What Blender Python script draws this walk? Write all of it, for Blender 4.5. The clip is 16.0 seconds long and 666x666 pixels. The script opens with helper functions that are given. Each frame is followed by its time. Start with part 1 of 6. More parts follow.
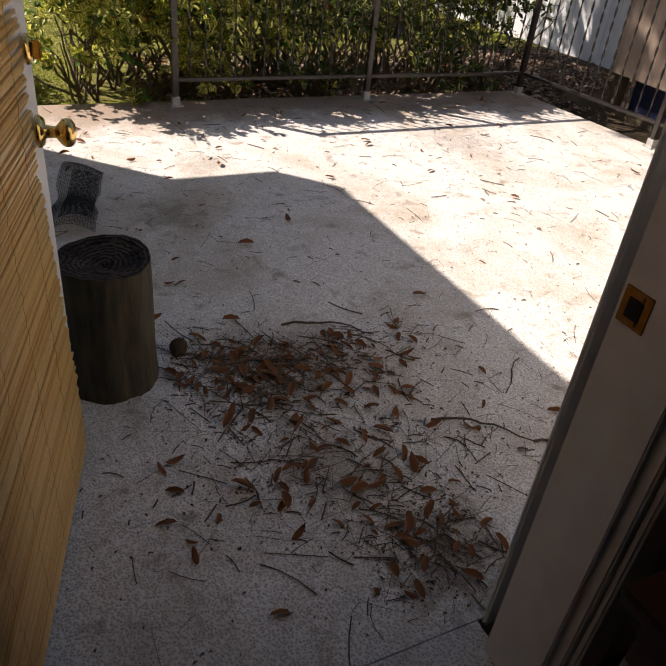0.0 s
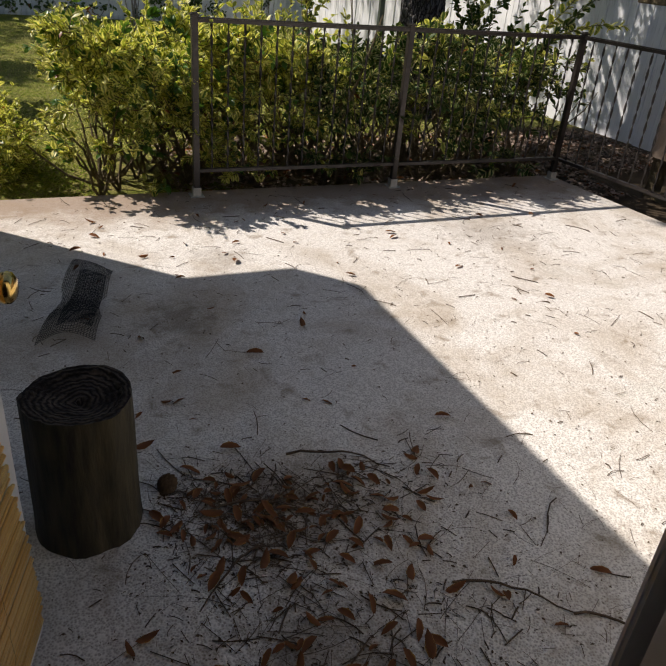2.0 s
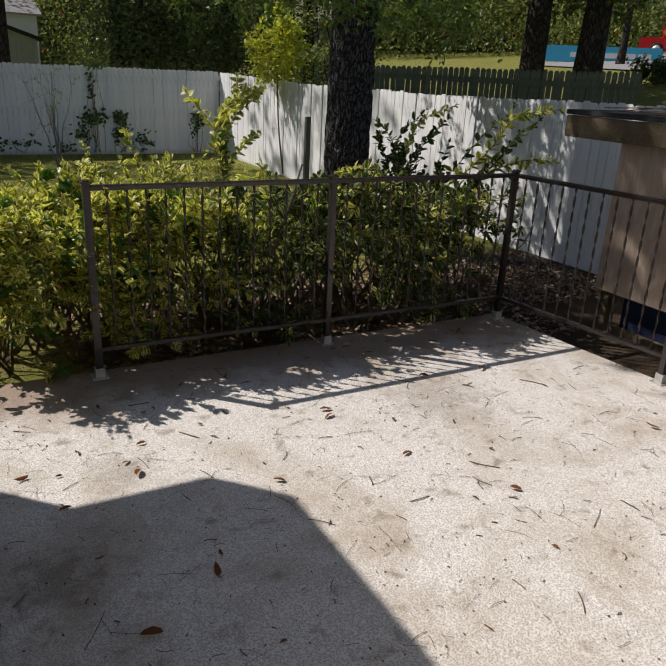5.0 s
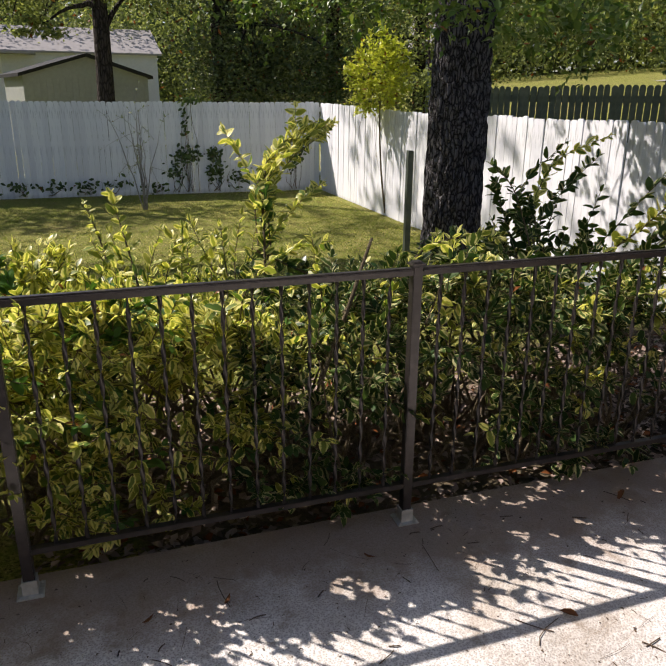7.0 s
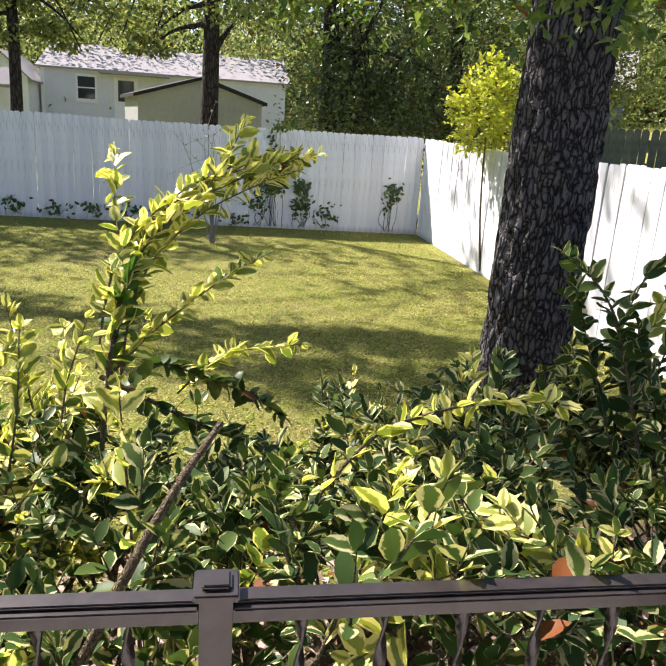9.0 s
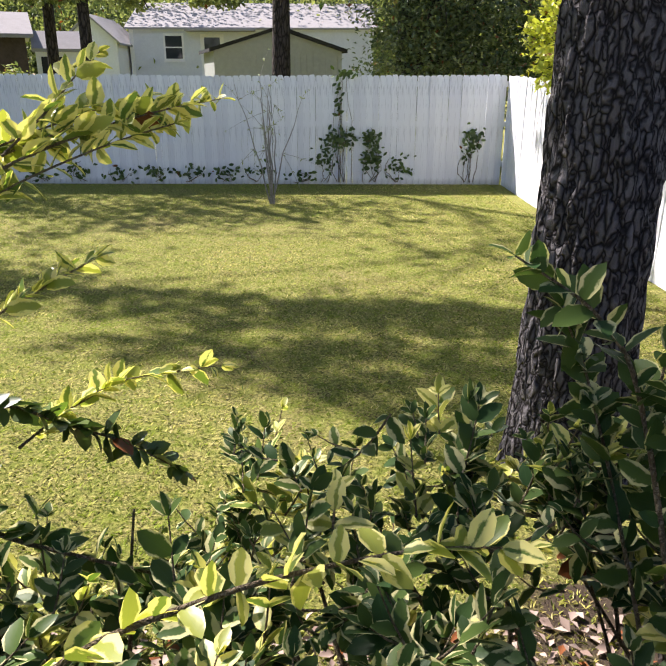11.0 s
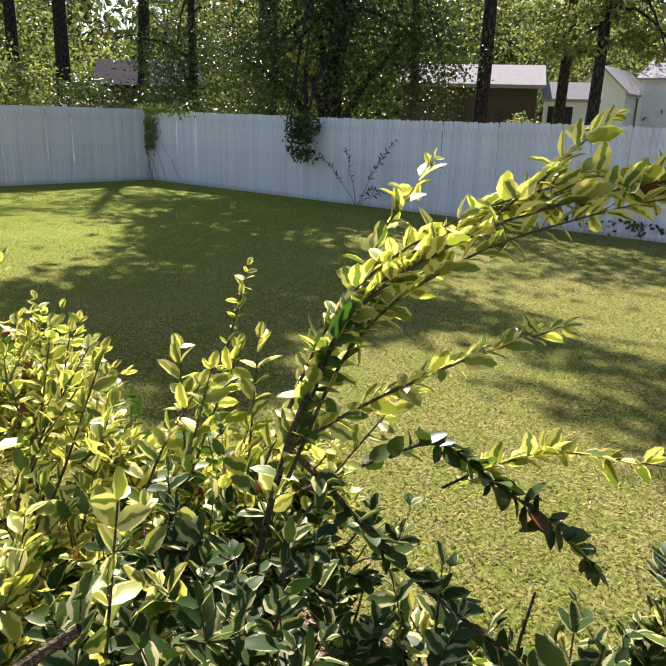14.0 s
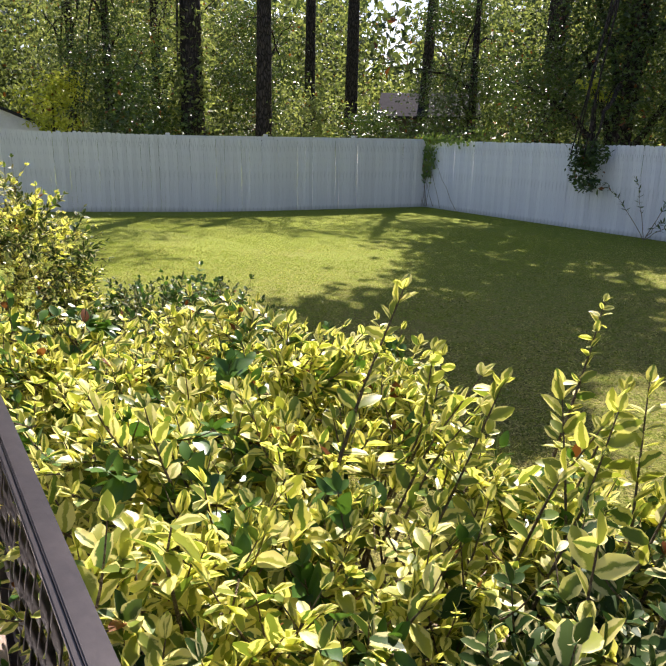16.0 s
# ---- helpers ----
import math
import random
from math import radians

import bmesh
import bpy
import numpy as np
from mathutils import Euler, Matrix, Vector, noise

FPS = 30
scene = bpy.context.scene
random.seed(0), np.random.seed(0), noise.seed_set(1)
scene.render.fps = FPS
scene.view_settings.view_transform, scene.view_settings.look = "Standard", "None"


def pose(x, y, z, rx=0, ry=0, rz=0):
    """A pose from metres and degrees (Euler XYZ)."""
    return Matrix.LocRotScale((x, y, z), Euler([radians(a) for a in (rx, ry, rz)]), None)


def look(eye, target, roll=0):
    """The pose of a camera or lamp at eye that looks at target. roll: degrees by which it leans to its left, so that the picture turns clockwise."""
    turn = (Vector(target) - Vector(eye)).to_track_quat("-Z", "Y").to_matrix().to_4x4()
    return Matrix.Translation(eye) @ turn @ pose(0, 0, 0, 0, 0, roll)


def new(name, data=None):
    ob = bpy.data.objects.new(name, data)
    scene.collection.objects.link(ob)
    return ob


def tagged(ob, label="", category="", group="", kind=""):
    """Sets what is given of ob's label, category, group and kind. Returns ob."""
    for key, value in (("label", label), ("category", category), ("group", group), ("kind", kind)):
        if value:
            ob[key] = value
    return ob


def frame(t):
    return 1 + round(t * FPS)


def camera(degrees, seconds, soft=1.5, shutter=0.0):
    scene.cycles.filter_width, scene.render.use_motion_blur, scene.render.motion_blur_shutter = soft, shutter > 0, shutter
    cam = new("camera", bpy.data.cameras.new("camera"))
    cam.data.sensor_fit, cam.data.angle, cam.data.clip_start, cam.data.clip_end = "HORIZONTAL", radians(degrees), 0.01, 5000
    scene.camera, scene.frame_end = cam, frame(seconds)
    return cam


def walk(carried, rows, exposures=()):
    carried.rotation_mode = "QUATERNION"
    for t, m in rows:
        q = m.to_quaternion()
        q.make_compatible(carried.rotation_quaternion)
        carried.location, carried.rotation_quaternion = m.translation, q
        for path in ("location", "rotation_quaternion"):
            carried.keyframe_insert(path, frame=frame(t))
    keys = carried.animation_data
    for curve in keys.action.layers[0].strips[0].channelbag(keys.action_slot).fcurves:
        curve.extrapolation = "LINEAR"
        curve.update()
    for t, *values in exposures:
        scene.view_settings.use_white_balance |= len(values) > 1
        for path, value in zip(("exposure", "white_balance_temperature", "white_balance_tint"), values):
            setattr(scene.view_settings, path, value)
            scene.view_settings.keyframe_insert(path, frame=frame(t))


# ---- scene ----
cam = camera(51.2, 16.0)

PATH = [
    (0, (-2.555, -4.522, 1.405), (-1.747, -3.072, 0.289), 6.8),
    (0.5, (-2.526, -4.47, 1.409), (-1.732, -2.991, 0.321), 7.3),
    (1, (-2.455, -4.392, 1.413), (-1.69, -2.868, 0.367), 5.7),
    (1.5, (-2.378, -4.313, 1.437), (-1.649, -2.745, 0.431), 5.6),
    (2, (-2.349, -4.258, 1.452), (-1.607, -2.673, 0.484), 5.3),
    (2.5, (-2.355, -4.139, 1.484), (-1.459, -2.582, 0.604), 6.5),
    (3, (-2.347, -4.015, 1.502), (-1.302, -2.471, 0.777), 5.2),
    (3.2, (-2.331, -3.982, 1.499), (-1.265, -2.44, 0.802), 5.0),
    (5.3, (-1.869, -3.489, 1.636), (-1.029, -1.819, 0.925), 0.9),
    (5.5, (-1.792, -3.349, 1.629), (-1.003, -1.654, 0.916), -1.0),
    (6, (-1.543, -2.985, 1.629), (-1.002, -1.173, 0.978), -0.8),
    (6.5, (-1.338, -2.589, 1.6), (-0.768, -0.79, 0.937), 2.4),
    (7, (-1.067, -2.201, 1.618), (-0.453, -0.409, 0.976), 0.5),
    (7.5, (-0.765, -1.821, 1.644), (-0.266, 0.023, 1.05), 1.3),
    (8, (-0.513, -1.408, 1.600), (0.039, 0.427, 1.028), 2.6),
    (8.5, (-0.256, -1.040, 1.583), (0.321, 0.794, 1.034), 2.1),
    (9, (0.005, -0.691, 1.568), (0.308, 1.204, 1.007), 3.8),
    (9.2, (0.058, -0.609, 1.581), (0.368, 1.283, 1.01), 4.0),
    (11.3, (0.609, 0.128, 1.529), (0.567, 2.000, 0.827), 0.2),
    (11.5, (0.577, 0.160, 1.530), (0.503, 2.033, 0.832), 0.6),
    (12, (0.510, 0.129, 1.533), (0.283, 1.994, 0.846), 0.5),
    (12.5, (0.500, 0.128, 1.536), (0.075, 1.957, 0.848), 0.5),
    (13, (0.548, 0.174, 1.546), (-0.272, 1.872, 0.880), 1.9),
    (13.5, (0.582, 0.164, 1.557), (-0.430, 1.763, 0.910), 1.0),
    (14, (0.535, 0.121, 1.563), (-0.610, 1.648, 0.965), 1.7),
    (14.5, (0.451, 0.044, 1.562), (-0.864, 1.438, 0.991), 1.8),
    (15, (0.381, -0.033, 1.562), (-1.059, 1.234, 0.995), 1.7),
    (15.5, (0.330, -0.091, 1.560), (-1.212, 1.047, 0.989), 1.2),
    (16, (0.301, -0.115, 1.566), (-1.330, 0.907, 1.026), 0.9),
]
walk(cam, [(t, look(eye, target, roll)) for t, eye, target, roll in PATH], [(0, 0.55, 7050, 19), (1, 0.35, 7000, 18), (2, 0.12, 6750, 14), (3.2, -0.2, 6550, 13), (5.5, -0.2, 6550, 15), (6, -0.15, 6600, 17), (6.5, 0.2, 6600, 18), (7, 0.5, 6600, 18), (7.5, 1.35, 6500, 19), (8, 1.45, 6500, 20), (9, 1.45, 6450, 21), (12.5, 1.35, 6300, 22), (16, 1.25, 6500, 23)])

# ---- world, sun, exposure ----
SUN_WAY = Vector((0.725, -0.695, -1.05)).normalized()      # the way the sunlight travels
wd = bpy.data.worlds.new("sky")
scene.world = wd
wd.use_nodes = True
_bg = wd.node_tree.nodes["Background"]
_sky = wd.node_tree.nodes.new("ShaderNodeTexSky")
_sky.sky_type = "NISHITA"
_sky.sun_disc = False
_sky.sun_elevation = math.asin(-SUN_WAY.z)
_sky.sun_rotation = math.atan2(-SUN_WAY.x, -SUN_WAY.y)
wd.node_tree.links.new(_sky.outputs[0], _bg.inputs[0])
_bg.inputs[1].default_value = 0.073
sun = new("sun", bpy.data.lights.new("sun", "SUN"))
sun.data.energy = 5.0
sun.data.angle = radians(0.53)
sun.data.color = (1.0, 0.95, 0.87)
sun.matrix_world = look((-20, 20, 30), Vector((-20, 20, 30)) + SUN_WAY)

# ---- material helpers ----


class Nodes:
    """A small builder for node materials."""

    def __init__(self, name, rough=0.7, metal=0.0, spec=0.5):
        self.m = bpy.data.materials.new(name)
        self.m.use_nodes = True
        self.t = self.m.node_tree
        self.b = self.t.nodes["Principled BSDF"]
        self.b.inputs["Roughness"].default_value = rough
        self.b.inputs["Metallic"].default_value = metal
        self.b.inputs["Specular IOR Level"].default_value = spec
        self.co = self.n("ShaderNodeTexCoord").outputs["Object"]

    def n(self, kind):
        return self.t.nodes.new(kind)

    def ln(self, a, b):
        self.t.links.new(a, b)

    def scaled(self, s, src=None):
        mp = self.n("ShaderNodeMapping")
        mp.inputs["Scale"].default_value = s
        self.ln(src or self.co, mp.inputs[0])
        return mp.outputs[0]

    def noise(self, scale, detail=4, rough=0.55, src=None, dist=0.0):
        x = self.n("ShaderNodeTexNoise")
        x.inputs["Scale"].default_value = scale
        x.inputs["Detail"].default_value = detail
        x.inputs["Roughness"].default_value = rough
        x.inputs["Distortion"].default_value = dist
        self.ln(src or self.co, x.inputs["Vector"])
        return x.outputs["Fac"]

    def voro(self, scale, src=None, out="Distance"):
        x = self.n("ShaderNodeTexVoronoi")
        x.inputs["Scale"].default_value = scale
        self.ln(src or self.co, x.inputs["Vector"])
        return x.outputs[out]

    def ramp(self, fac, stops):
        r = self.n("ShaderNodeValToRGB")
        e = r.color_ramp.elements
        while len(e) < len(stops):
            e.new(0.5)
        for k, (p, c) in enumerate(stops):
            e[k].position = p
            e[k].color = (*c, 1) if len(c) == 3 else c
        self.ln(fac, r.inputs[0])
        return r.outputs[0]

    def mix(self, fac, a, b, kind="MIX"):
        m = self.n("ShaderNodeMix")
        m.data_type = "RGBA"
        m.blend_type = kind
        for sock, v in ((m.inputs[0], fac), (m.inputs[6], a), (m.inputs[7], b)):
            if isinstance(v, (int, float)):
                sock.default_value = v
            elif isinstance(v, tuple):
                sock.default_value = (*v, 1)
            else:
                self.ln(v, sock)
        return m.outputs[2]

    def math(self, op, a, b=0.0):
        m = self.n("ShaderNodeMath")
        m.operation = op
        for sock, v in ((m.inputs[0], a), (m.inputs[1], b)):
            if isinstance(v, (int, float)):
                sock.default_value = v
            else:
                self.ln(v, sock)
        return m.outputs[0]

    def color(self, c):
        if isinstance(c, tuple):
            self.b.inputs["Base Color"].default_value = (*c, 1)
        else:
            self.ln(c, self.b.inputs["Base Color"])
        return self

    def bump(self, h, strength=0.3, dist=0.01):
        x = self.n("ShaderNodeBump")
        x.inputs["Strength"].default_value = strength
        x.inputs["Distance"].default_value = dist
        self.ln(h, x.inputs["Height"])
        self.ln(x.outputs[0], self.b.inputs["Normal"])
        return self

    def rand(self):
        return self.n("ShaderNodeObjectInfo").outputs["Random"]

    def island(self):
        return self.n("ShaderNodeNewGeometry").outputs["Random Per Island"]


def grey(v):
    return (v, v, v)


def m_concrete():
    k = Nodes("painted_patio_concrete", 0.75, spec=0.35)
    grit = k.voro(150)
    specks = k.ramp(k.voro(60), [(0.0, grey(0.0)), (0.07, grey(0.0)), (0.12, grey(1))])
    sparse = k.ramp(k.noise(7, 3), [(0.47, grey(0)), (0.53, grey(1))])
    base = k.mix(k.ramp(grit, [(0.1, grey(0)), (0.7, grey(1))]), (0.38, 0.35, 0.32), (0.80, 0.77, 0.73))
    dirt = k.ramp(k.noise(1.5, 8, 0.68, dist=0.6), [(0.46, grey(0)), (0.76, grey(1))])
    c = k.mix(k.math("MULTIPLY", dirt, 0.9), base, (0.36, 0.28, 0.19))
    spots = k.ramp(k.noise(8.5, 6, 0.62, dist=0.4), [(0.57, grey(0)), (0.70, grey(1))])
    c = k.mix(k.math("MULTIPLY", spots, 0.7), c, (0.25, 0.19, 0.13))
    # soil worn in where the leaves gather and under the eave
    xyz = k.n("ShaderNodeSeparateXYZ")
    k.ln(k.co, xyz.inputs[0])
    fine = k.noise(14, 8, 0.75)
    for cx, cy, rad, amount in ((-1.75, -2.85, 0.42, 0.55), (-1.85, -3.3, 0.35, 0.6), (-1.68, -3.7, 0.28, 0.8), (-1.84, -1.6, 0.3, 0.6), (0.2, -0.95, 0.5, 0.4), (-1.5, -1.0, 0.25, 0.4)):
        dx = k.math("SUBTRACT", xyz.outputs[0], cx)
        dy = k.math("SUBTRACT", xyz.outputs[1], cy)
        q = k.math("SQRT", k.math("ADD", k.math("MULTIPLY", dx, dx), k.math("MULTIPLY", dy, dy)))
        e = k.math("ADD", k.math("SUBTRACT", 1.0, k.math("DIVIDE", q, rad)), k.math("MULTIPLY", k.math("SUBTRACT", fine, 0.5), 2.2))
        c = k.mix(k.math("MULTIPLY", k.ramp(e, [(0.25, grey(0)), (0.85, grey(1))]), amount), c, (0.17, 0.125, 0.08))
    # brown staining along the front edge, with the hedge's shade put into its colour
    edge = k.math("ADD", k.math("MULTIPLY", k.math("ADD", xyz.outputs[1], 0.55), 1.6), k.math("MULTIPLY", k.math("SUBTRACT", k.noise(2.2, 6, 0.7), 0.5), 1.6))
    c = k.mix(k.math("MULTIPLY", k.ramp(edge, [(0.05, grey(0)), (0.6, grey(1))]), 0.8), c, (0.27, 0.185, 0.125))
    moss = k.ramp(k.noise(0.9, 6, 0.7, src=k.scaled((1, 1.4, 1))), [(0.55, grey(0)), (0.75, grey(1))])
    c = k.mix(k.math("MULTIPLY", moss, 0.35), c, (0.27, 0.27, 0.19))
    c = k.mix(k.math("MAXIMUM", specks, sparse), (0.10, 0.08, 0.065), c)
    k.color(c)
    return k.bump(k.math("ADD", grit, k.math("MULTIPLY", k.noise(30, 6), 1.5)), 0.5, 0.004).m


def m_plain(name, a, b, scale=20, rough=0.6, metal=0.0, bump=0.15, spec=0.5, stretch=(1, 1, 1)):
    k = Nodes(name, rough, metal, spec)
    s = k.scaled(stretch)
    f = k.noise(scale, 6, 0.6, src=s)
    g = k.noise(scale * 0.13, 3, 0.5, src=s)
    k.color(k.mix(k.ramp(k.math("ADD", k.math("MULTIPLY", f, 0.6), k.math("MULTIPLY", g, 0.4)), [(0.32, grey(0)), (0.68, grey(1))]), a, b))
    return k.bump(f, bump, 0.004).m


def m_picket(name, tint):
    k = Nodes(name, 0.7, spec=0.3)
    s = k.scaled((14, 14, 1.2))
    g = k.noise(3.0, 6, 0.6, src=s)
    r = k.rand()
    base = k.mix(r, tuple(0.92 * v for v in tint), tuple(min(0.86, 1.06 * v) for v in tint))
    c = k.mix(k.ramp(g, [(0.56, grey(0)), (0.74, grey(1))]), base, tuple(v * 0.62 for v in tint))
    # splash dirt and mildew close to the soil, broken up by grain
    z = k.n("ShaderNodeSeparateXYZ")
    k.ln(k.co, z.inputs[0])
    low = k.math("SUBTRACT", k.math("MULTIPLY", k.noise(5, 5, 0.7), 0.3), z.outputs[2])
    c = k.mix(k.ramp(low, [(0.0, grey(0)), (0.18, grey(0.75))]), c, (0.20, 0.22, 0.2))
    k.color(c)
    return k.bump(g, 0.35, 0.004).m


def m_leaf(name, mid, edge, edge_amount, lush=(0.05, 0.12, 0.02), rough=0.35, glow=0.35, brown=0.02):
    """A leaf: darker heart, pale margin with a wavy border, each leaf of its own tone; thin enough to let light through."""
    k = Nodes(name, rough, spec=0.12 if rough > 0.41 else 0.4)
    r = k.island()
    uv = k.n("ShaderNodeTexCoord").outputs["UV"]
    sp = k.n("ShaderNodeSeparateXYZ")
    k.ln(uv, sp.inputs[0])
    across = k.math("MULTIPLY", k.math("ABSOLUTE", k.math("SUBTRACT", sp.outputs[0], 0.5)), 2.0)
    wave = k.noise(3.2, 4, 0.6, src=uv)
    shift = k.math("MULTIPLY", k.math("SUBTRACT", r, 0.5), 0.62)
    blot = k.noise(2.2, 3, 0.6, src=k.scaled((30, 30, 30)))
    e = k.math("ADD", k.math("ADD", across, k.math("MULTIPLY", k.math("SUBTRACT", wave, 0.5), 0.8)), shift)
    e = k.math("ADD", e, k.math("MULTIPLY", k.math("SUBTRACT", blot, 0.5), 0.7))
    rim = k.ramp(e, [(0.88 - 0.36 * edge_amount, grey(0)), (1.04 - 0.36 * edge_amount, grey(1))])
    hue = k.math("FRACT", k.math("MULTIPLY", r, 7.31))
    heart = k.mix(hue, mid, lush)
    c = k.mix(rim, heart, edge) if edge_amount > 0 else heart
    dead = k.math("GREATER_THAN", k.math("FRACT", k.math("MULTIPLY", r, 31.7)), 1 - brown)
    c = k.mix(dead, c, (0.19, 0.065, 0.02))
    vein = k.ramp(across, [(0.0, grey(1)), (0.07, grey(0))])
    c = k.mix(k.math("MULTIPLY", vein, 0.15), c, tuple(min(1, 1.5 * v + 0.03) for v in mid))
    k.color(c)
    tr = k.n("ShaderNodeBsdfTranslucent")
    k.ln(k.mix(1.0, c, (1.0, 1.05, 0.55), "MULTIPLY"), tr.inputs[0])
    mx = k.n("ShaderNodeMixShader")
    mx.inputs[0].default_value = glow
    k.ln(k.b.outputs[0], mx.inputs[1])
    k.ln(tr.outputs[0], mx.inputs[2])
    k.ln(mx.outputs[0], k.t.nodes["Material Output"].inputs[0])
    return k.bump(wave, 0.2, 0.002).m


def m_bark(name, a, b, scale=9):
    k = Nodes(name, 0.92, spec=0.15)
    w = k.noise(scale * 0.6, 3, 0.6)
    s = k.n("ShaderNodeMapping")
    s.inputs["Scale"].default_value = (1, 1, 0.3)
    mixv = k.n("ShaderNodeVectorMath")
    mixv.operation = "MULTIPLY_ADD"
    k.ln(w, mixv.inputs[0])
    mixv.inputs[1].default_value = (0.10, 0.10, 0.25)
    k.ln(k.co, mixv.inputs[2])
    k.ln(mixv.outputs[0], s.inputs[0])
    v = k.n("ShaderNodeTexVoronoi")
    v.feature = "DISTANCE_TO_EDGE"
    v.inputs["Scale"].default_value = scale * 3.0
    k.ln(s.outputs[0], v.inputs["Vector"])
    crack = k.ramp(v.outputs["Distance"], [(0.02, grey(0)), (0.22, grey(1))])
    f = k.noise(scale * 7, 8, 0.75, src=s.outputs[0])
    tone = k.mix(k.ramp(f, [(0.35, grey(0)), (0.7, grey(1))]), tuple(0.45 * x + 0.55 * y for x, y in zip(a, b)), b)
    k.color(k.mix(crack, a, tone))
    return k.bump(k.math("ADD", crack, k.math("MULTIPLY", f, 0.5)), 0.9, 0.02).m


def m_grass_soil():
    k = Nodes("lawn_soil_and_thatch", 0.95, spec=0.1)
    a = k.noise(0.45, 6, 0.65)
    b = k.noise(55, 8, 0.8)
    d = k.noise(9, 6, 0.75)
    c = k.mix(k.ramp(b, [(0.40, grey(0)), (0.60, grey(1))]), (0.018, 0.024, 0.005), (0.46, 0.42, 0.13))
    c = k.mix(k.ramp(d, [(0.42, grey(0)), (0.66, grey(0.8))]), c, (0.14, 0.19, 0.016))
    c = k.mix(k.ramp(a, [(0.52, grey(0)), (0.68, grey(0.35))]), c, (0.26, 0.18, 0.10))
    # the lawn grows lusher towards the far side
    east_west = k.n("ShaderNodeSeparateXYZ")
    k.ln(k.co, east_west.inputs[0])
    lush = k.ramp(k.math("ADD", k.math("MULTIPLY", k.math("ADD", east_west.outputs[0], 3.0), -0.14), k.math("SUBTRACT", d, 0.5)), [(0.0, grey(0)), (0.9, grey(0.48))])
    c = k.mix(lush, c, (0.20, 0.28, 0.016))
    # bare earth beside the slab and brown litter under the hedge
    xyz = k.n("ShaderNodeSeparateXYZ")
    k.ln(k.co, xyz.inputs[0])
    ragged = k.math("MULTIPLY", k.math("SUBTRACT", k.noise(2.5, 6, 0.7), 0.5), 1.6)
    east = k.ramp(k.math("ADD", k.math("SUBTRACT", xyz.outputs[0], 1.25), ragged), [(0.0, grey(0)), (0.25, grey(1))])
    south = k.ramp(k.math("ADD", k.math("SUBTRACT", 2.2, xyz.outputs[1]), ragged), [(0.0, grey(0)), (0.3, grey(1))])
    under = k.ramp(k.math("ADD", k.math("SUBTRACT", 1.75, xyz.outputs[1]), k.math("MULTIPLY", ragged, 0.6)), [(0.0, grey(0)), (0.3, grey(1))])
    earth = k.mix(b, (0.035, 0.026, 0.018), (0.12, 0.09, 0.06))
    near = k.ramp(k.math("ADD", k.math("ADD", xyz.outputs[0], 1.1), k.math("MULTIPLY", ragged, 0.4)), [(0.0, grey(0)), (0.15, grey(1))])
    under = k.math("MULTIPLY", under, near)
    c = k.mix(k.math("MULTIPLY", under, 0.85), c, k.mix(b, (0.06, 0.042, 0.03), (0.24, 0.18, 0.14)))
    c = k.mix(k.math("MULTIPLY", east, south), c, earth)
    k.color(c)
    return k.bump(b, 0.8, 0.03).m


def m_blade():
    k = Nodes("lawn_grass_blades", 0.55, spec=0.25)
    r = k.island()
    tone = (k.ramp(r, [(0.0, (0.03, 0.075, 0.006)), (0.3, (0.27, 0.32, 0.035)), (0.65, (0.70, 0.66, 0.19)), (0.92, (0.82, 0.70, 0.36)), (1.0, (0.34, 0.21, 0.11))]))
    green = k.ramp(k.noise(0.8, 5, 0.7), [(0.40, grey(0)), (0.57, grey(1))])
    tone = k.mix(k.math("MULTIPLY", green, 0.7), tone, (0.22, 0.32, 0.028))
    straw = k.ramp(k.noise(2.6, 5, 0.75), [(0.54, grey(0)), (0.70, grey(1))])
    tone = k.mix(k.math("MULTIPLY", straw, 0.55), tone, (0.46, 0.33, 0.17))
    xyz = k.n("ShaderNodeSeparateXYZ")
    k.ln(k.co, xyz.inputs[0])
    lush = k.ramp(k.math("ADD", k.math("MULTIPLY", k.math("ADD", xyz.outputs[0], 3.0), -0.14), k.math("SUBTRACT", r, 0.5)), [(0.0, grey(0)), (0.9, grey(0.48))])
    tone = k.mix(lush, tone, (0.38, 0.45, 0.05))
    k.color(tone)
    tr = k.n("ShaderNodeBsdfTranslucent")
    k.ln(tone, tr.inputs[0])
    mx = k.n("ShaderNodeMixShader")
    mx.inputs[0].default_value = 0.42
    k.ln(k.b.outputs[0], mx.inputs[1])
    k.ln(tr.outputs[0], mx.inputs[2])
    k.ln(mx.outputs[0], k.t.nodes["Material Output"].inputs[0])
    return k.m


M_CONCRETE = m_concrete()
M_IRON = m_plain("weathered_bronze_iron", (0.022, 0.018, 0.017), (0.052, 0.043, 0.04), 40, 0.32, 0.3, 0.08, 0.7)
M_GALV = m_plain("dull_galvanised_bracket", (0.38, 0.38, 0.36), (0.6, 0.6, 0.57), 60, 0.5, 0.4, 0.2)
M_PICKET = m_picket("white_painted_picket", (0.79, 0.80, 0.83))
M_PICKET_A = m_picket("greyed_white_picket", (0.74, 0.74, 0.73))
M_GREENFENCE = m_plain("weathered_green_grey_picket", (0.07, 0.085, 0.055), (0.16, 0.175, 0.11), 14, 0.85, 0, 0.2)
M_WHITE = m_plain("white_trim_paint", (0.66, 0.65, 0.64), (0.8, 0.79, 0.78), 12, 0.45, 0, 0.05)
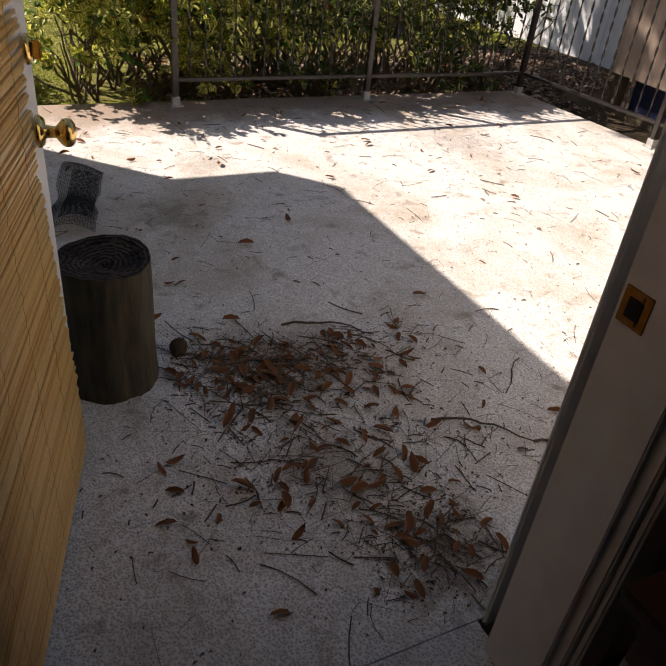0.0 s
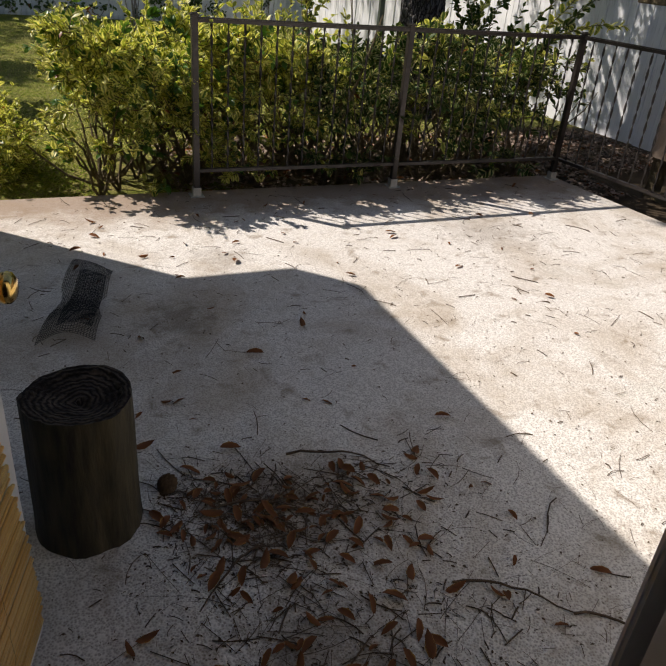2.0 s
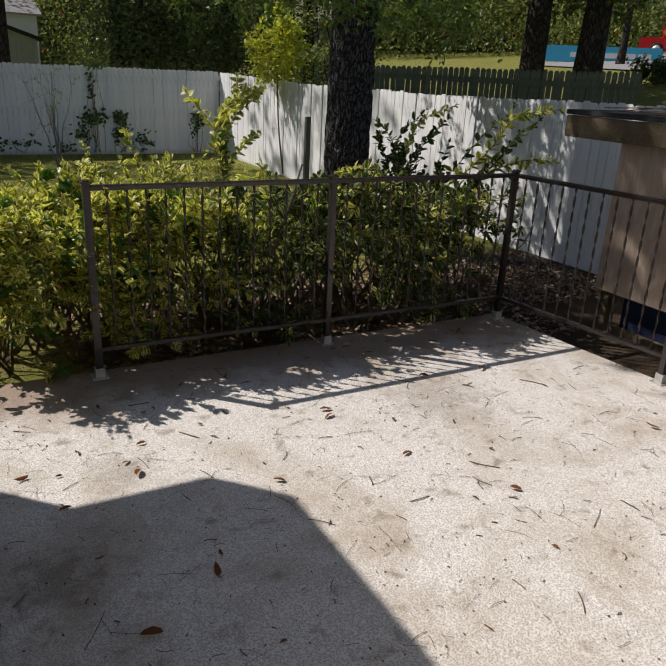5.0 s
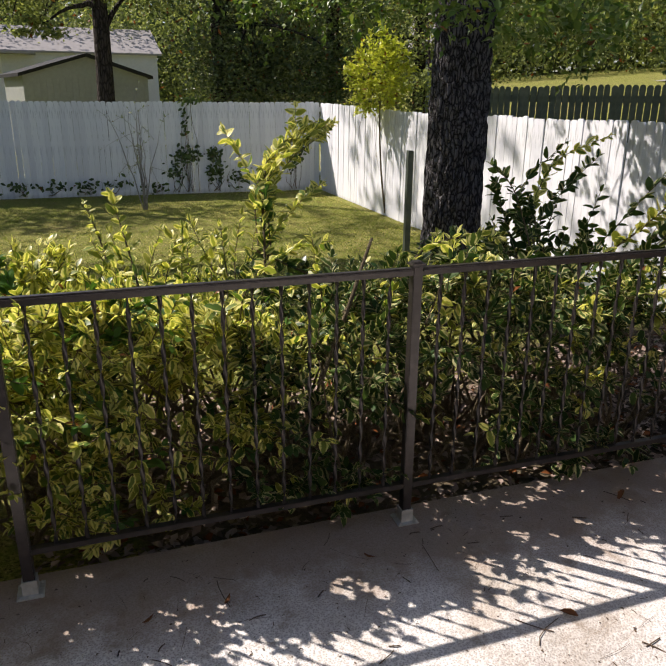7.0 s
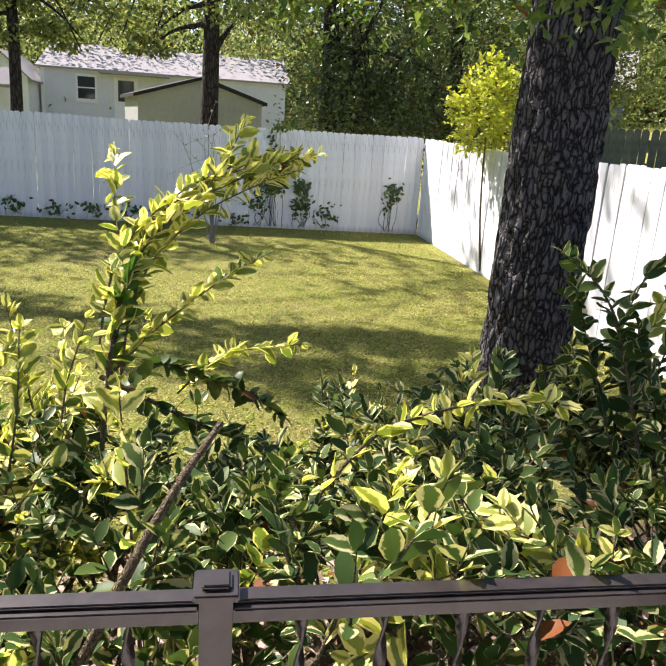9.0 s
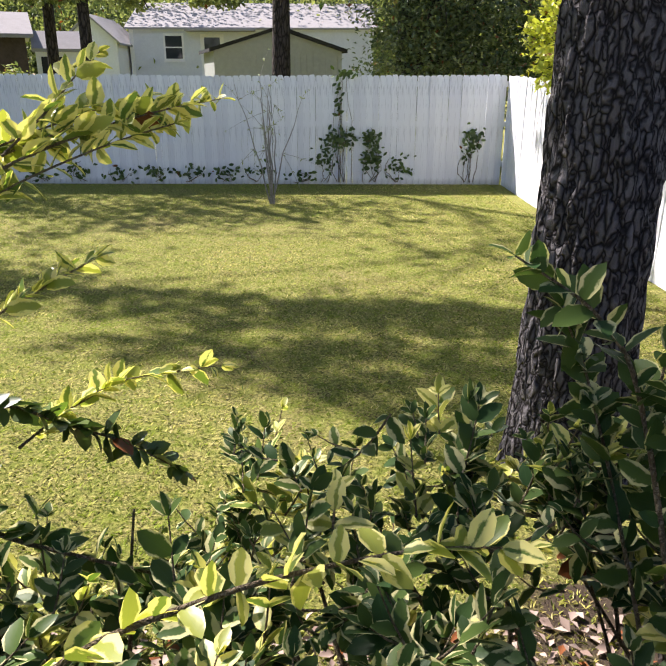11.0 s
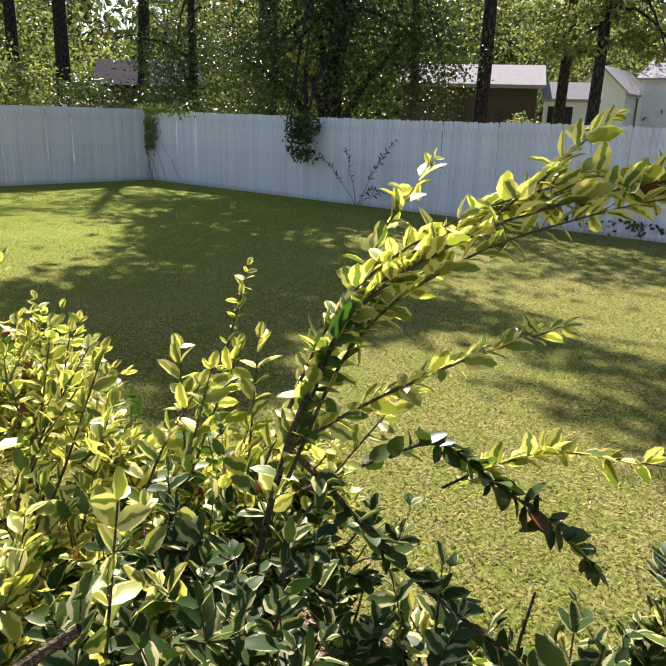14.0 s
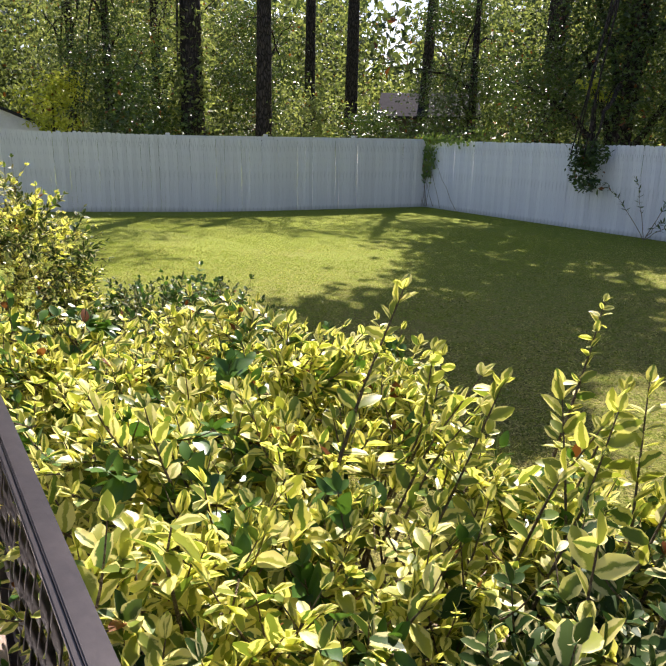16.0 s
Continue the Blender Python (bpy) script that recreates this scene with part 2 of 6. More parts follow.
M_SIDING = m_plain("pale_house_siding", (0.55, 0.53, 0.49), (0.66, 0.64, 0.6), 8, 0.7, 0, 0.1)
M_BRASS = m_plain("polished_brass", (0.72, 0.46, 0.13), (0.86, 0.6, 0.22), 30, 0.16, 1.0, 0.02)
M_TRIMDARK = m_plain("black_roof_trim", (0.02, 0.02, 0.02), (0.045, 0.045, 0.045), 20, 0.8, spec=0.15)
M_OLDBRASS = m_plain("tarnished_brass", (0.16, 0.085, 0.035), (0.34, 0.2, 0.08), 60, 0.3, 1.0, 0.05)
M_DARKWOOD = m_plain("dark_varnished_wood", (0.035, 0.012, 0.008), (0.085, 0.03, 0.016), 8, 0.3, 0, 0.05, stretch=(1, 8, 8))
M_ROOF = m_plain("dark_shingle_roof", (0.01, 0.01, 0.013), (0.026, 0.026, 0.03), 30, 0.95, 0, 0.5, 0.08)
M_INDOOR = m_plain("interior_paint", (0.62, 0.6, 0.55), (0.7, 0.68, 0.63), 5, 0.8, 0, 0.05)
M_INFLOOR = m_plain("brown_indoor_floor", (0.10, 0.06, 0.035), (0.17, 0.1, 0.06), 6, 0.5, 0, 0.05, stretch=(8, 1, 1))
M_SOIL = m_grass_soil()
M_BLADE = m_blade()
M_BARK = m_bark("ridged_oak_bark", (0.02, 0.018, 0.018), (0.19, 0.18, 0.18), 12)
M_BARKDARK = m_bark("dark_pine_bark", (0.018, 0.015, 0.013), (0.085, 0.07, 0.06), 5)
M_STEM = m_bark("brown_shrub_stem", (0.16, 0.12, 0.07), (0.34, 0.28, 0.18), 40)
M_TWIG = m_plain("dry_twig", (0.05, 0.032, 0.02), (0.15, 0.1, 0.06), 60, 0.9)
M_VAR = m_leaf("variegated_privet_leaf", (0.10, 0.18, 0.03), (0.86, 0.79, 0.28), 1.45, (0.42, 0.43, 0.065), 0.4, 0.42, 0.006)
# white-edged leaf toned darker for the oak's shade; M_VAR holds the sunlit tone
M_VARDARK = m_leaf("white_edged_privet_leaf_shaded", (0.025, 0.06, 0.018), (0.50, 0.48, 0.23), 0.72, (0.075, 0.12, 0.026), 0.45, 0.24, 0.005)
M_GREENLEAF = m_leaf("glossy_green_leaf", (0.05, 0.12, 0.022), (0.3, 0.4, 0.08), 0.0, (0.09, 0.19, 0.03), 0.32, 0.3)
M_OAKLEAF = m_leaf("oak_leaf", (0.075, 0.15, 0.028), (0.3, 0.4, 0.08), 0.0, (0.22, 0.28, 0.07), 0.4, 0.4)
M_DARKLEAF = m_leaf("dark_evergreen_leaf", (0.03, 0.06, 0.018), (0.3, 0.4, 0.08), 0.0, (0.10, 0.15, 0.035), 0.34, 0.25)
M_LIMELEAF = m_leaf("sunlit_lime_leaf", (0.36, 0.42, 0.045), (0.3, 0.4, 0.08), 0.0, (0.66, 0.64, 0.11), 0.4, 0.45)
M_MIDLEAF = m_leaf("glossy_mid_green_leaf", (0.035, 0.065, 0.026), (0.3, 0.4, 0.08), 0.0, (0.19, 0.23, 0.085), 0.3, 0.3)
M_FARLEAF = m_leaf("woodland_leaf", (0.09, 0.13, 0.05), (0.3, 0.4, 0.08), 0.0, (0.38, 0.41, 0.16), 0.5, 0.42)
M_LITTER = m_leaf("old_leaf_litter", (0.17, 0.115, 0.085), (0.4, 0.31, 0.25), 0.2, (0.42, 0.33, 0.27), 0.7, 0.05, 0.1)
M_DRYLEAF = m_leaf("fallen_brown_leaf", (0.10, 0.042, 0.022), (0.36, 0.2, 0.06), 0.22, (0.36, 0.13, 0.04), 0.6, 0.1, 0.1)

# ---- mesh helpers ----
rng = np.random.default_rng(7)


def part(name, data, mat, parent=None, label=""):
    """Link a bmesh or a mesh as ONE object under a thing or a part."""
    if isinstance(data, bmesh.types.BMesh):
        me = bpy.data.meshes.new(name)
        data.to_mesh(me)
        data.free()
    else:
        me = data
    if mat is not None and not me.materials:
        me.materials.append(mat)
    ob = new(name, me)
    ob.parent = parent
    if label:
        ob["label"] = label
    return ob


def thing(name, label, category, at=(0, 0, 0), group="", kind=""):
    ob = new(name)
    ob.location = at
    ob.empty_display_size = 0.1
    return tagged(ob, label, category, group, kind)


def box_into(bm, x0, x1, y0, y1, z0, z1, bevel=0.0):
    g = bmesh.ops.create_cube(bm, size=1)["verts"]
    for v in g:
        v.co = ((x0 + x1) / 2 + v.co.x * (x1 - x0), (y0 + y1) / 2 + v.co.y * (y1 - y0), (z0 + z1) / 2 + v.co.z * (z1 - z0))
    if bevel:
        ed = list({e for v in g for e in v.link_edges})
        bmesh.ops.bevel(bm, geom=ed, offset=bevel, segments=2, affect="EDGES")


def box(x0, x1, y0, y1, z0, z1, bevel=0.0):
    bm = bmesh.new()
    box_into(bm, x0, x1, y0, y1, z0, z1, bevel)
    return bm


def prism(outline, z0, z1):
    """An upright prism on a counter-clockwise outline of (x, y)."""
    bm = bmesh.new()
    lo = [bm.verts.new((x, y, z0)) for x, y in outline]
    hi = [bm.verts.new((x, y, z1)) for x, y in outline]
    bm.faces.new(list(reversed(lo)))
    bm.faces.new(hi)
    n = len(outline)
    for k in range(n):
        bm.faces.new((lo[k], lo[(k + 1) % n], hi[(k + 1) % n], hi[k]))
    return bm


def turned(bm, m):
    bmesh.ops.transform(bm, matrix=m, verts=bm.verts)
    return bm


def lathe(profile, seg=24):
    """A body of revolution about z from (radius, height) pairs."""
    bm = bmesh.new()
    rings = [[bm.verts.new((r * math.cos(2 * math.pi * k / seg), r * math.sin(2 * math.pi * k / seg), z)) for k in range(seg)] for r, z in profile]
    for a, b in zip(rings, rings[1:]):
        for k in range(seg):
            bm.faces.new((a[k], a[(k + 1) % seg], b[(k + 1) % seg], b[k]))
    bm.faces.new(list(reversed(rings[0])))
    bm.faces.new(rings[-1])
    for fc in bm.faces:
        fc.smooth = True
    return bm


def raw_mesh(name, co, loops, starts, uv=None, smooth=True):
    me = bpy.data.meshes.new(name)
    me.vertices.add(len(co))
    me.vertices.foreach_set("co", np.ascontiguousarray(co, dtype=np.float32).ravel())
    me.loops.add(len(loops))
    me.loops.foreach_set("vertex_index", np.ascontiguousarray(loops, dtype=np.int32))
    me.polygons.add(len(starts))
    me.polygons.foreach_set("loop_start", np.ascontiguousarray(starts, dtype=np.int32))
    if uv is not None:
        lay = me.uv_layers.new(name="UVMap")
        lay.data.foreach_set("uv", np.ascontiguousarray(uv, dtype=np.float32).ravel())
    me.update(calc_edges=True)
    if smooth:
        me.polygons.foreach_set("use_smooth", np.ones(len(starts), dtype=bool))
    return me


def leaf_shape(width=0.5, fold=0.12, droop=0.16, fine=True):
    """A leaf of length 1 along y, normal z: verts, faces, uv."""
    if fine:
        rows = [(0.16, 0.66), (0.46, 1.0), (0.80, 0.66)]
        v = [(0, 0, 0)]
        uv = [(0.5, 0)]
        for t, w in rows:
            z = -droop * t * t
            v += [(-w * width / 2, t, z + fold * w * 0.5), (0, t, z), (w * width / 2, t, z + fold * w * 0.5)]
            uv += [(0.5 - 0.5 * w ** 0.3, t), (0.5, t), (0.5 + 0.5 * w ** 0.3, t)]
        v.append((0, 1, -droop))
        uv.append((0.5, 1))
        fs = [(0, 2, 1), (0, 3, 2), (1, 2, 5, 4), (2, 3, 6, 5), (4, 5, 8, 7), (5, 6, 9, 8), (7, 8, 10), (8, 9, 10)]
    else:
        v = [(0, 0, 0), (-width / 2, 0.5, fold * 0.5), (0, 1, -droop), (width / 2, 0.5, fold * 0.5)]
        uv = [(0.5, 0), (0, 0.5), (0.5, 1), (1, 0.5)]
        fs = [(0, 2, 1), (0, 3, 2)]
    return np.array(v, float), fs, np.array(uv, float)


FINE = leaf_shape(0.58, 0.14, 0.2)
ROUND = leaf_shape(0.55, 0.1, 0.1)
NARROW = leaf_shape(0.3, 0.08, 0.2)
SIMPLE = leaf_shape(0.55, 0.18, 0.15, fine=False)


def unit(a):
    return a / np.maximum(np.linalg.norm(a, axis=-1, keepdims=True), 1e-9)


def leaf_mesh(name, at, along, up, size, shape):
    """One joined mesh of leaves: their places, axes, normals and lengths."""
    v, fs, uv = shape
    at, along, up = (np.asarray(a, float) for a in (at, along, up))
    y = unit(along)
    x = unit(np.cross(y, up))
    z = np.cross(x, y)
    s = np.asarray(size, float)[:, None, None]
    co = at[:, None, :] + s * (v[None, :, 0:1] * x[:, None, :] + v[None, :, 1:2] * y[:, None, :] + v[None, :, 2:3] * z[:, None, :])
    n, k = len(at), len(v)
    base = np.concatenate([np.array(f_) for f_ in fs])
    lens = np.array([len(f_) for f_ in fs])
    loops = (np.arange(n)[:, None] * k + base[None, :]).ravel()
    starts = np.concatenate([[0], np.cumsum(np.tile(lens, n))[:-1]])
    return raw_mesh(name, co.reshape(-1, 3), loops, starts, np.tile(uv[base], (n, 1)))


def tubes(name, paths, seg=6):
    """One mesh of round tapering tubes; each path is (points, radii)."""
    co, loops, starts, at = [], [], [], 0
    for pts, rad in paths:
        pts = np.asarray(pts, float)
        rad = np.asarray(rad, float)
        tan = unit(np.gradient(pts, axis=0))
        ref = np.array((0.31, 0.17, 0.93)) if abs(tan[0] @ np.array((0.31, 0.17, 0.93))) < 0.9 else np.array((1.0, 0, 0))
        a = unit(np.cross(tan, ref))
        b = np.cross(tan, a)
        th = np.linspace(0, 2 * math.pi, seg, endpoint=False)
        ring = pts[:, None, :] + rad[:, None, None] * (np.cos(th)[None, :, None] * a[:, None, :] + np.sin(th)[None, :, None] * b[:, None, :])
        co.append(ring.reshape(-1, 3))
        n = len(pts)
        i, j = np.meshgrid(np.arange(n - 1), np.arange(seg), indexing="ij")
        q = np.stack([at + i * seg + j, at + i * seg + (j + 1) % seg, at + (i + 1) * seg + (j + 1) % seg, at + (i + 1) * seg + j], -1).reshape(-1, 4)
        loops.append(q.ravel())
        at += n * seg
    loops = np.concatenate(loops)
    return raw_mesh(name, np.concatenate(co), loops, np.arange(0, len(loops), 4))


def bent(a, b, sag=(0, 0, 0), n=6, wob=0.0):
    """Points from a to b along a bow."""
    t = np.linspace(0, 1, n)[:, None]
    p = np.asarray(a, float) * (1 - t) + np.asarray(b, float) * t + 4 * t * (1 - t) * np.asarray(sag, float)
    if wob:
        w = rng.normal(0, wob, p.shape)
        w[0] = 0
        p = p + w
    return p


def smooth_path(points, n):
    """A rounded path of n points through the given ones."""
    p = np.asarray(points, float)
    t = np.linspace(0, 1, len(p))
    u = np.linspace(0, 1, n)
    q = np.stack([np.interp(u, t, p[:, k]) for k in range(3)], -1)
    for _ in range(3):
        q[1:-1] = 0.25 * q[:-2] + 0.5 * q[1:-1] + 0.25 * q[2:]
    return q

# ---- ground ----


def ground_z(x, y):
    """Lawn height: just under the slab, falling gently to the back fence."""
    t = np.clip((np.asarray(y, float) - 0.1) / 8.0, 0, 1)
    x = np.asarray(x, float)
    b = np.clip((x - 7.2) / 6.5, 0, 1)                       # bank up to the street
    bank = (2.0 * b * b * (3 - 2 * b) + 0.085 * np.clip(x - 13.5, 0, 30)) * np.clip((np.asarray(y, float) + 14) / 8, 0, 1)
    return -0.09 - 0.15 * t * t * (3 - 2 * t) + bank


def build_ground():
    xs = np.unique(np.concatenate([np.linspace(-1500, -40, 14), np.linspace(-40, 40, 81), np.linspace(40, 1500, 14)]))
    ys = np.unique(np.concatenate([np.linspace(-1500, -10, 12), np.linspace(-10, 16, 66), np.linspace(16, 1500, 16)]))
    X, Y = np.meshgrid(xs, ys, indexing="ij")
    Z = ground_z(X, Y)
    ny = len(ys)
    i, j = np.meshgrid(np.arange(len(xs) - 1), np.arange(ny - 1), indexing="ij")
    q = np.stack([i * ny + j, (i + 1) * ny + j, (i + 1) * ny + j + 1, i * ny + j + 1], -1).reshape(-1)
    g = part("ground", raw_mesh("ground", np.stack([X, Y, Z], -1).reshape(-1, 3), q, np.arange(0, len(q), 4)), M_SOIL)
    tagged(g, "short sunlit lawn with thatch and bare brown patches", "lawn", kind="structure")


build_ground()


def build_grass():
    n = 380000
    u = rng.random(n)
    x = 3.3 - 18.5 * rng.random(n) ** 1.25
    y = 1.45 + 10.7 * u ** 1.45
    keep = (noise_field(x * 0.5, y * 0.5) > -0.28) | (rng.random(n) < 0.35)
    side = rng.random(n) < 0.07
    x = np.where(side, rng.uniform(-5.2, -1.9, n), x)
    y = np.where(side, rng.uniform(0.15, 1.8, n), y)
    keep &= (x < 1.5) | (y > 2.4)
    x, y = x[keep], y[keep]
    n = len(x)
    az = rng.uniform(0, 2 * math.pi, n)
    lean = rng.uniform(0.4, 1.6, n)
    along = np.stack([np.cos(az) * lean, np.sin(az) * lean, np.ones(n) * 0.7], -1)
    up = np.stack([-0.6 * np.sin(az) + rng.normal(0, 0.3, n), 0.6 * np.cos(az) + rng.normal(0, 0.3, n), 0.7 * np.ones(n)], -1)
    at = np.stack([x, y, ground_z(x, y) - 0.004], -1)
    me = leaf_mesh("grass", at, along, up, rng.uniform(0.012, 0.034, n), leaf_shape(0.2, 0.1, 0.3, fine=False))
    tagged(part("grass", me, M_BLADE), "short yellow-green lawn grass with worn patches", "grass", kind="stuff")


def noise_field(x, y):
    return np.array([noise.noise(Vector((a, b, 0.3))) for a, b in zip(x, y)])


build_grass()

# patio slab, open concrete with a slightly skewed side edge
SLAB = [(-3.7, 0.09), (-3.7, -3.86), (1.84, -3.86), (1.46, 0.09)]
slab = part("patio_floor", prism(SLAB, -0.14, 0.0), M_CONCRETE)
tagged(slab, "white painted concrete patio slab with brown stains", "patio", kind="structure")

# ---- house: door wall, wing with eaves, indoor room ----
WALL_Y0, WALL_Y1 = -4.05, -3.88
DOOR_X0, DOOR_X1 = -2.72, -1.75


def structure(name, bm, mat, label, category):
    return tagged(part(name, bm, mat), label, category, kind="structure")


structure("wall_door_side", box(DOOR_X1 + 0.115, 5.0, WALL_Y0, WALL_Y1, -0.1, 2.5), M_SIDING, "pale painted house wall beside the door", "wall")
structure("wall_hinge_side", box(-3.15, DOOR_X0 - 0.115, WALL_Y0, WALL_Y1, -0.1, 2.5), M_SIDING, "pale painted house wall at the hinge", "wall")
structure("wall_over_door", box(DOOR_X0 - 0.115, DOOR_X1 + 0.115, WALL_Y0, WALL_Y1, 2.18, 2.5), M_SIDING, "pale painted wall above the door", "wall")
structure("wall_wing", box(-9.0, -3.152, -4.05, 0.17, -0.2, 2.45), M_SIDING, "pale painted wall of the house wing", "wall")
eave = prism([(-2.70, 0.25), (-2.87, 0.43), (-9.5, 0.43), (-9.5, -4.5), (-2.61, -4.5)], 2.452, 2.6)
structure("roof_wing", eave, M_ROOF, "dark shingle eave of the house wing", "roof")
structure("roof_main", box(-2.608, 6.0, -9.0, -3.6, 2.504, 2.66), M_ROOF, "dark shingle roof over the door wall", "roof")
structure("floor", box(-4.5, 1.0, -8.0, WALL_Y0 - 0.002, -0.12, -0.004), M_INFLOOR, "dim brown indoor floor", "floor")
structure("wall_room_back", box(-4.6, 1.1, -8.15, -8.002, -0.1, 2.5), M_INDOOR, "dim painted room wall", "wall")
structure("wall_room_left", box(-4.6, -4.502, -8.0, -4.052, -0.1, 2.5), M_INDOOR, "dim painted room wall", "wall")
structure("wall_room_right", box(1.002, 1.1, -8.0, -4.052, -0.1, 2.5), M_INDOOR, "dim painted room wall", "wall")
structure("ceiling", box(-4.6, 1.1, -8.15, -4.052, 2.4, 2.5), M_WHITE, "dim white ceiling", "ceiling")


def build_door_frame():
    fr = thing("door_frame", "white painted wooden door frame with brass strike plate", "door frame", (DOOR_X1, -3.95, 0), kind="structure")
    for name, x0, x1 in (("jamb", DOOR_X1, DOOR_X1 + 0.035), ("jamb", DOOR_X0 - 0.035, DOOR_X0)):
        o = part(name, box(x0, x1, -4.10, -3.926, 0.0, 2.1, 0.004), M_WHITE, fr)
        o.matrix_parent_inverse = Matrix.Translation((-DOOR_X1, 3.95, 0))
    inv = Matrix.Translation((-DOOR_X1, 3.95, 0))
    for nm, bm in (("door_stop", box(DOOR_X1 - 0.013, DOOR_X1 + 0.001, -4.075, -4.005, 0.0, 2.085, 0.003)),
                   ("door_stop", box(DOOR_X0 - 0.001, DOOR_X0 + 0.013, -4.075, -4.005, 0.0, 2.085, 0.003)),
                   ("head", box(DOOR_X0 - 0.035, DOOR_X1 + 0.035, -4.10, -3.90, 2.102, 2.14, 0.003)),
                   ("casing", box(DOOR_X1 + 0.036, DOOR_X1 + 0.115, -3.879, -3.866, 0.0, 2.18, 0.005)),
                   ("casing", box(DOOR_X0 - 0.10, DOOR_X0 - 0.012, -3.879, -3.862, 0.0, 2.18, 0.005)),
                   ("casing", box(DOOR_X0 - 0.10, DOOR_X1 + 0.10, -3.879, -3.862, 2.182, 2.26, 0.005)),
                   ("inner_casing", box(DOOR_X1 + 0.012, DOOR_X1 + 0.09, -4.118, -4.101, 0.0, 2.18, 0.005)),
                   ("sill", box(DOOR_X0 - 0.03, DOOR_X1 + 0.03, -4.10, -3.862, -0.03, -0.001))):
        o = part(nm, bm, M_WHITE if nm != "sill" else M_CONCRETE, fr)
        o.matrix_parent_inverse = inv
    bm = box(DOOR_X1 - 0.0025, DOOR_X1 + 0.001, -3.987, -3.935, 0.885, 0.945, 0.001)
    o = part("strike_plate", bm, M_OLDBRASS, fr, "brass strike plate with dark latch hole")
    o.matrix_parent_inverse = inv
    # no recess here: a black block carries the hole's shade
    o2 = part("latch_hole", box(DOOR_X1 - 0.0045, DOOR_X1 - 0.0026, -3.974, -3.948, 0.899, 0.931), M_TRIMDARK, o)
    for z in (0.893, 0.937):
        s = part("screw", turned(lathe([(0.004, 0), (0.0035, 0.0016), (0.001, 0.002)], 10), Matrix.Translation((DOOR_X1 - 0.0026, -3.97, z)) @ pose(0, 0, 0, 0, -90, 0)), M_OLDBRASS, o)


build_door_frame()


def m_reed():
    k = Nodes("woven_reed_screen", 0.33, spec=0.6)
    g = k.noise(60, 5, 0.7, src=k.scaled((2, 1, 30)))
    r = k.rand()
    tone = k.mix(r, (0.90, 0.50, 0.13), (1.0, 0.70, 0.27))
    c = k.mix(k.ramp(g, [(0.45, grey(0)), (0.7, grey(1))]), tone, (0.50, 0.23, 0.065))
    k.color(c)
    return k.bump(g, 0.4, 0.003).m


M_REED = m_reed()


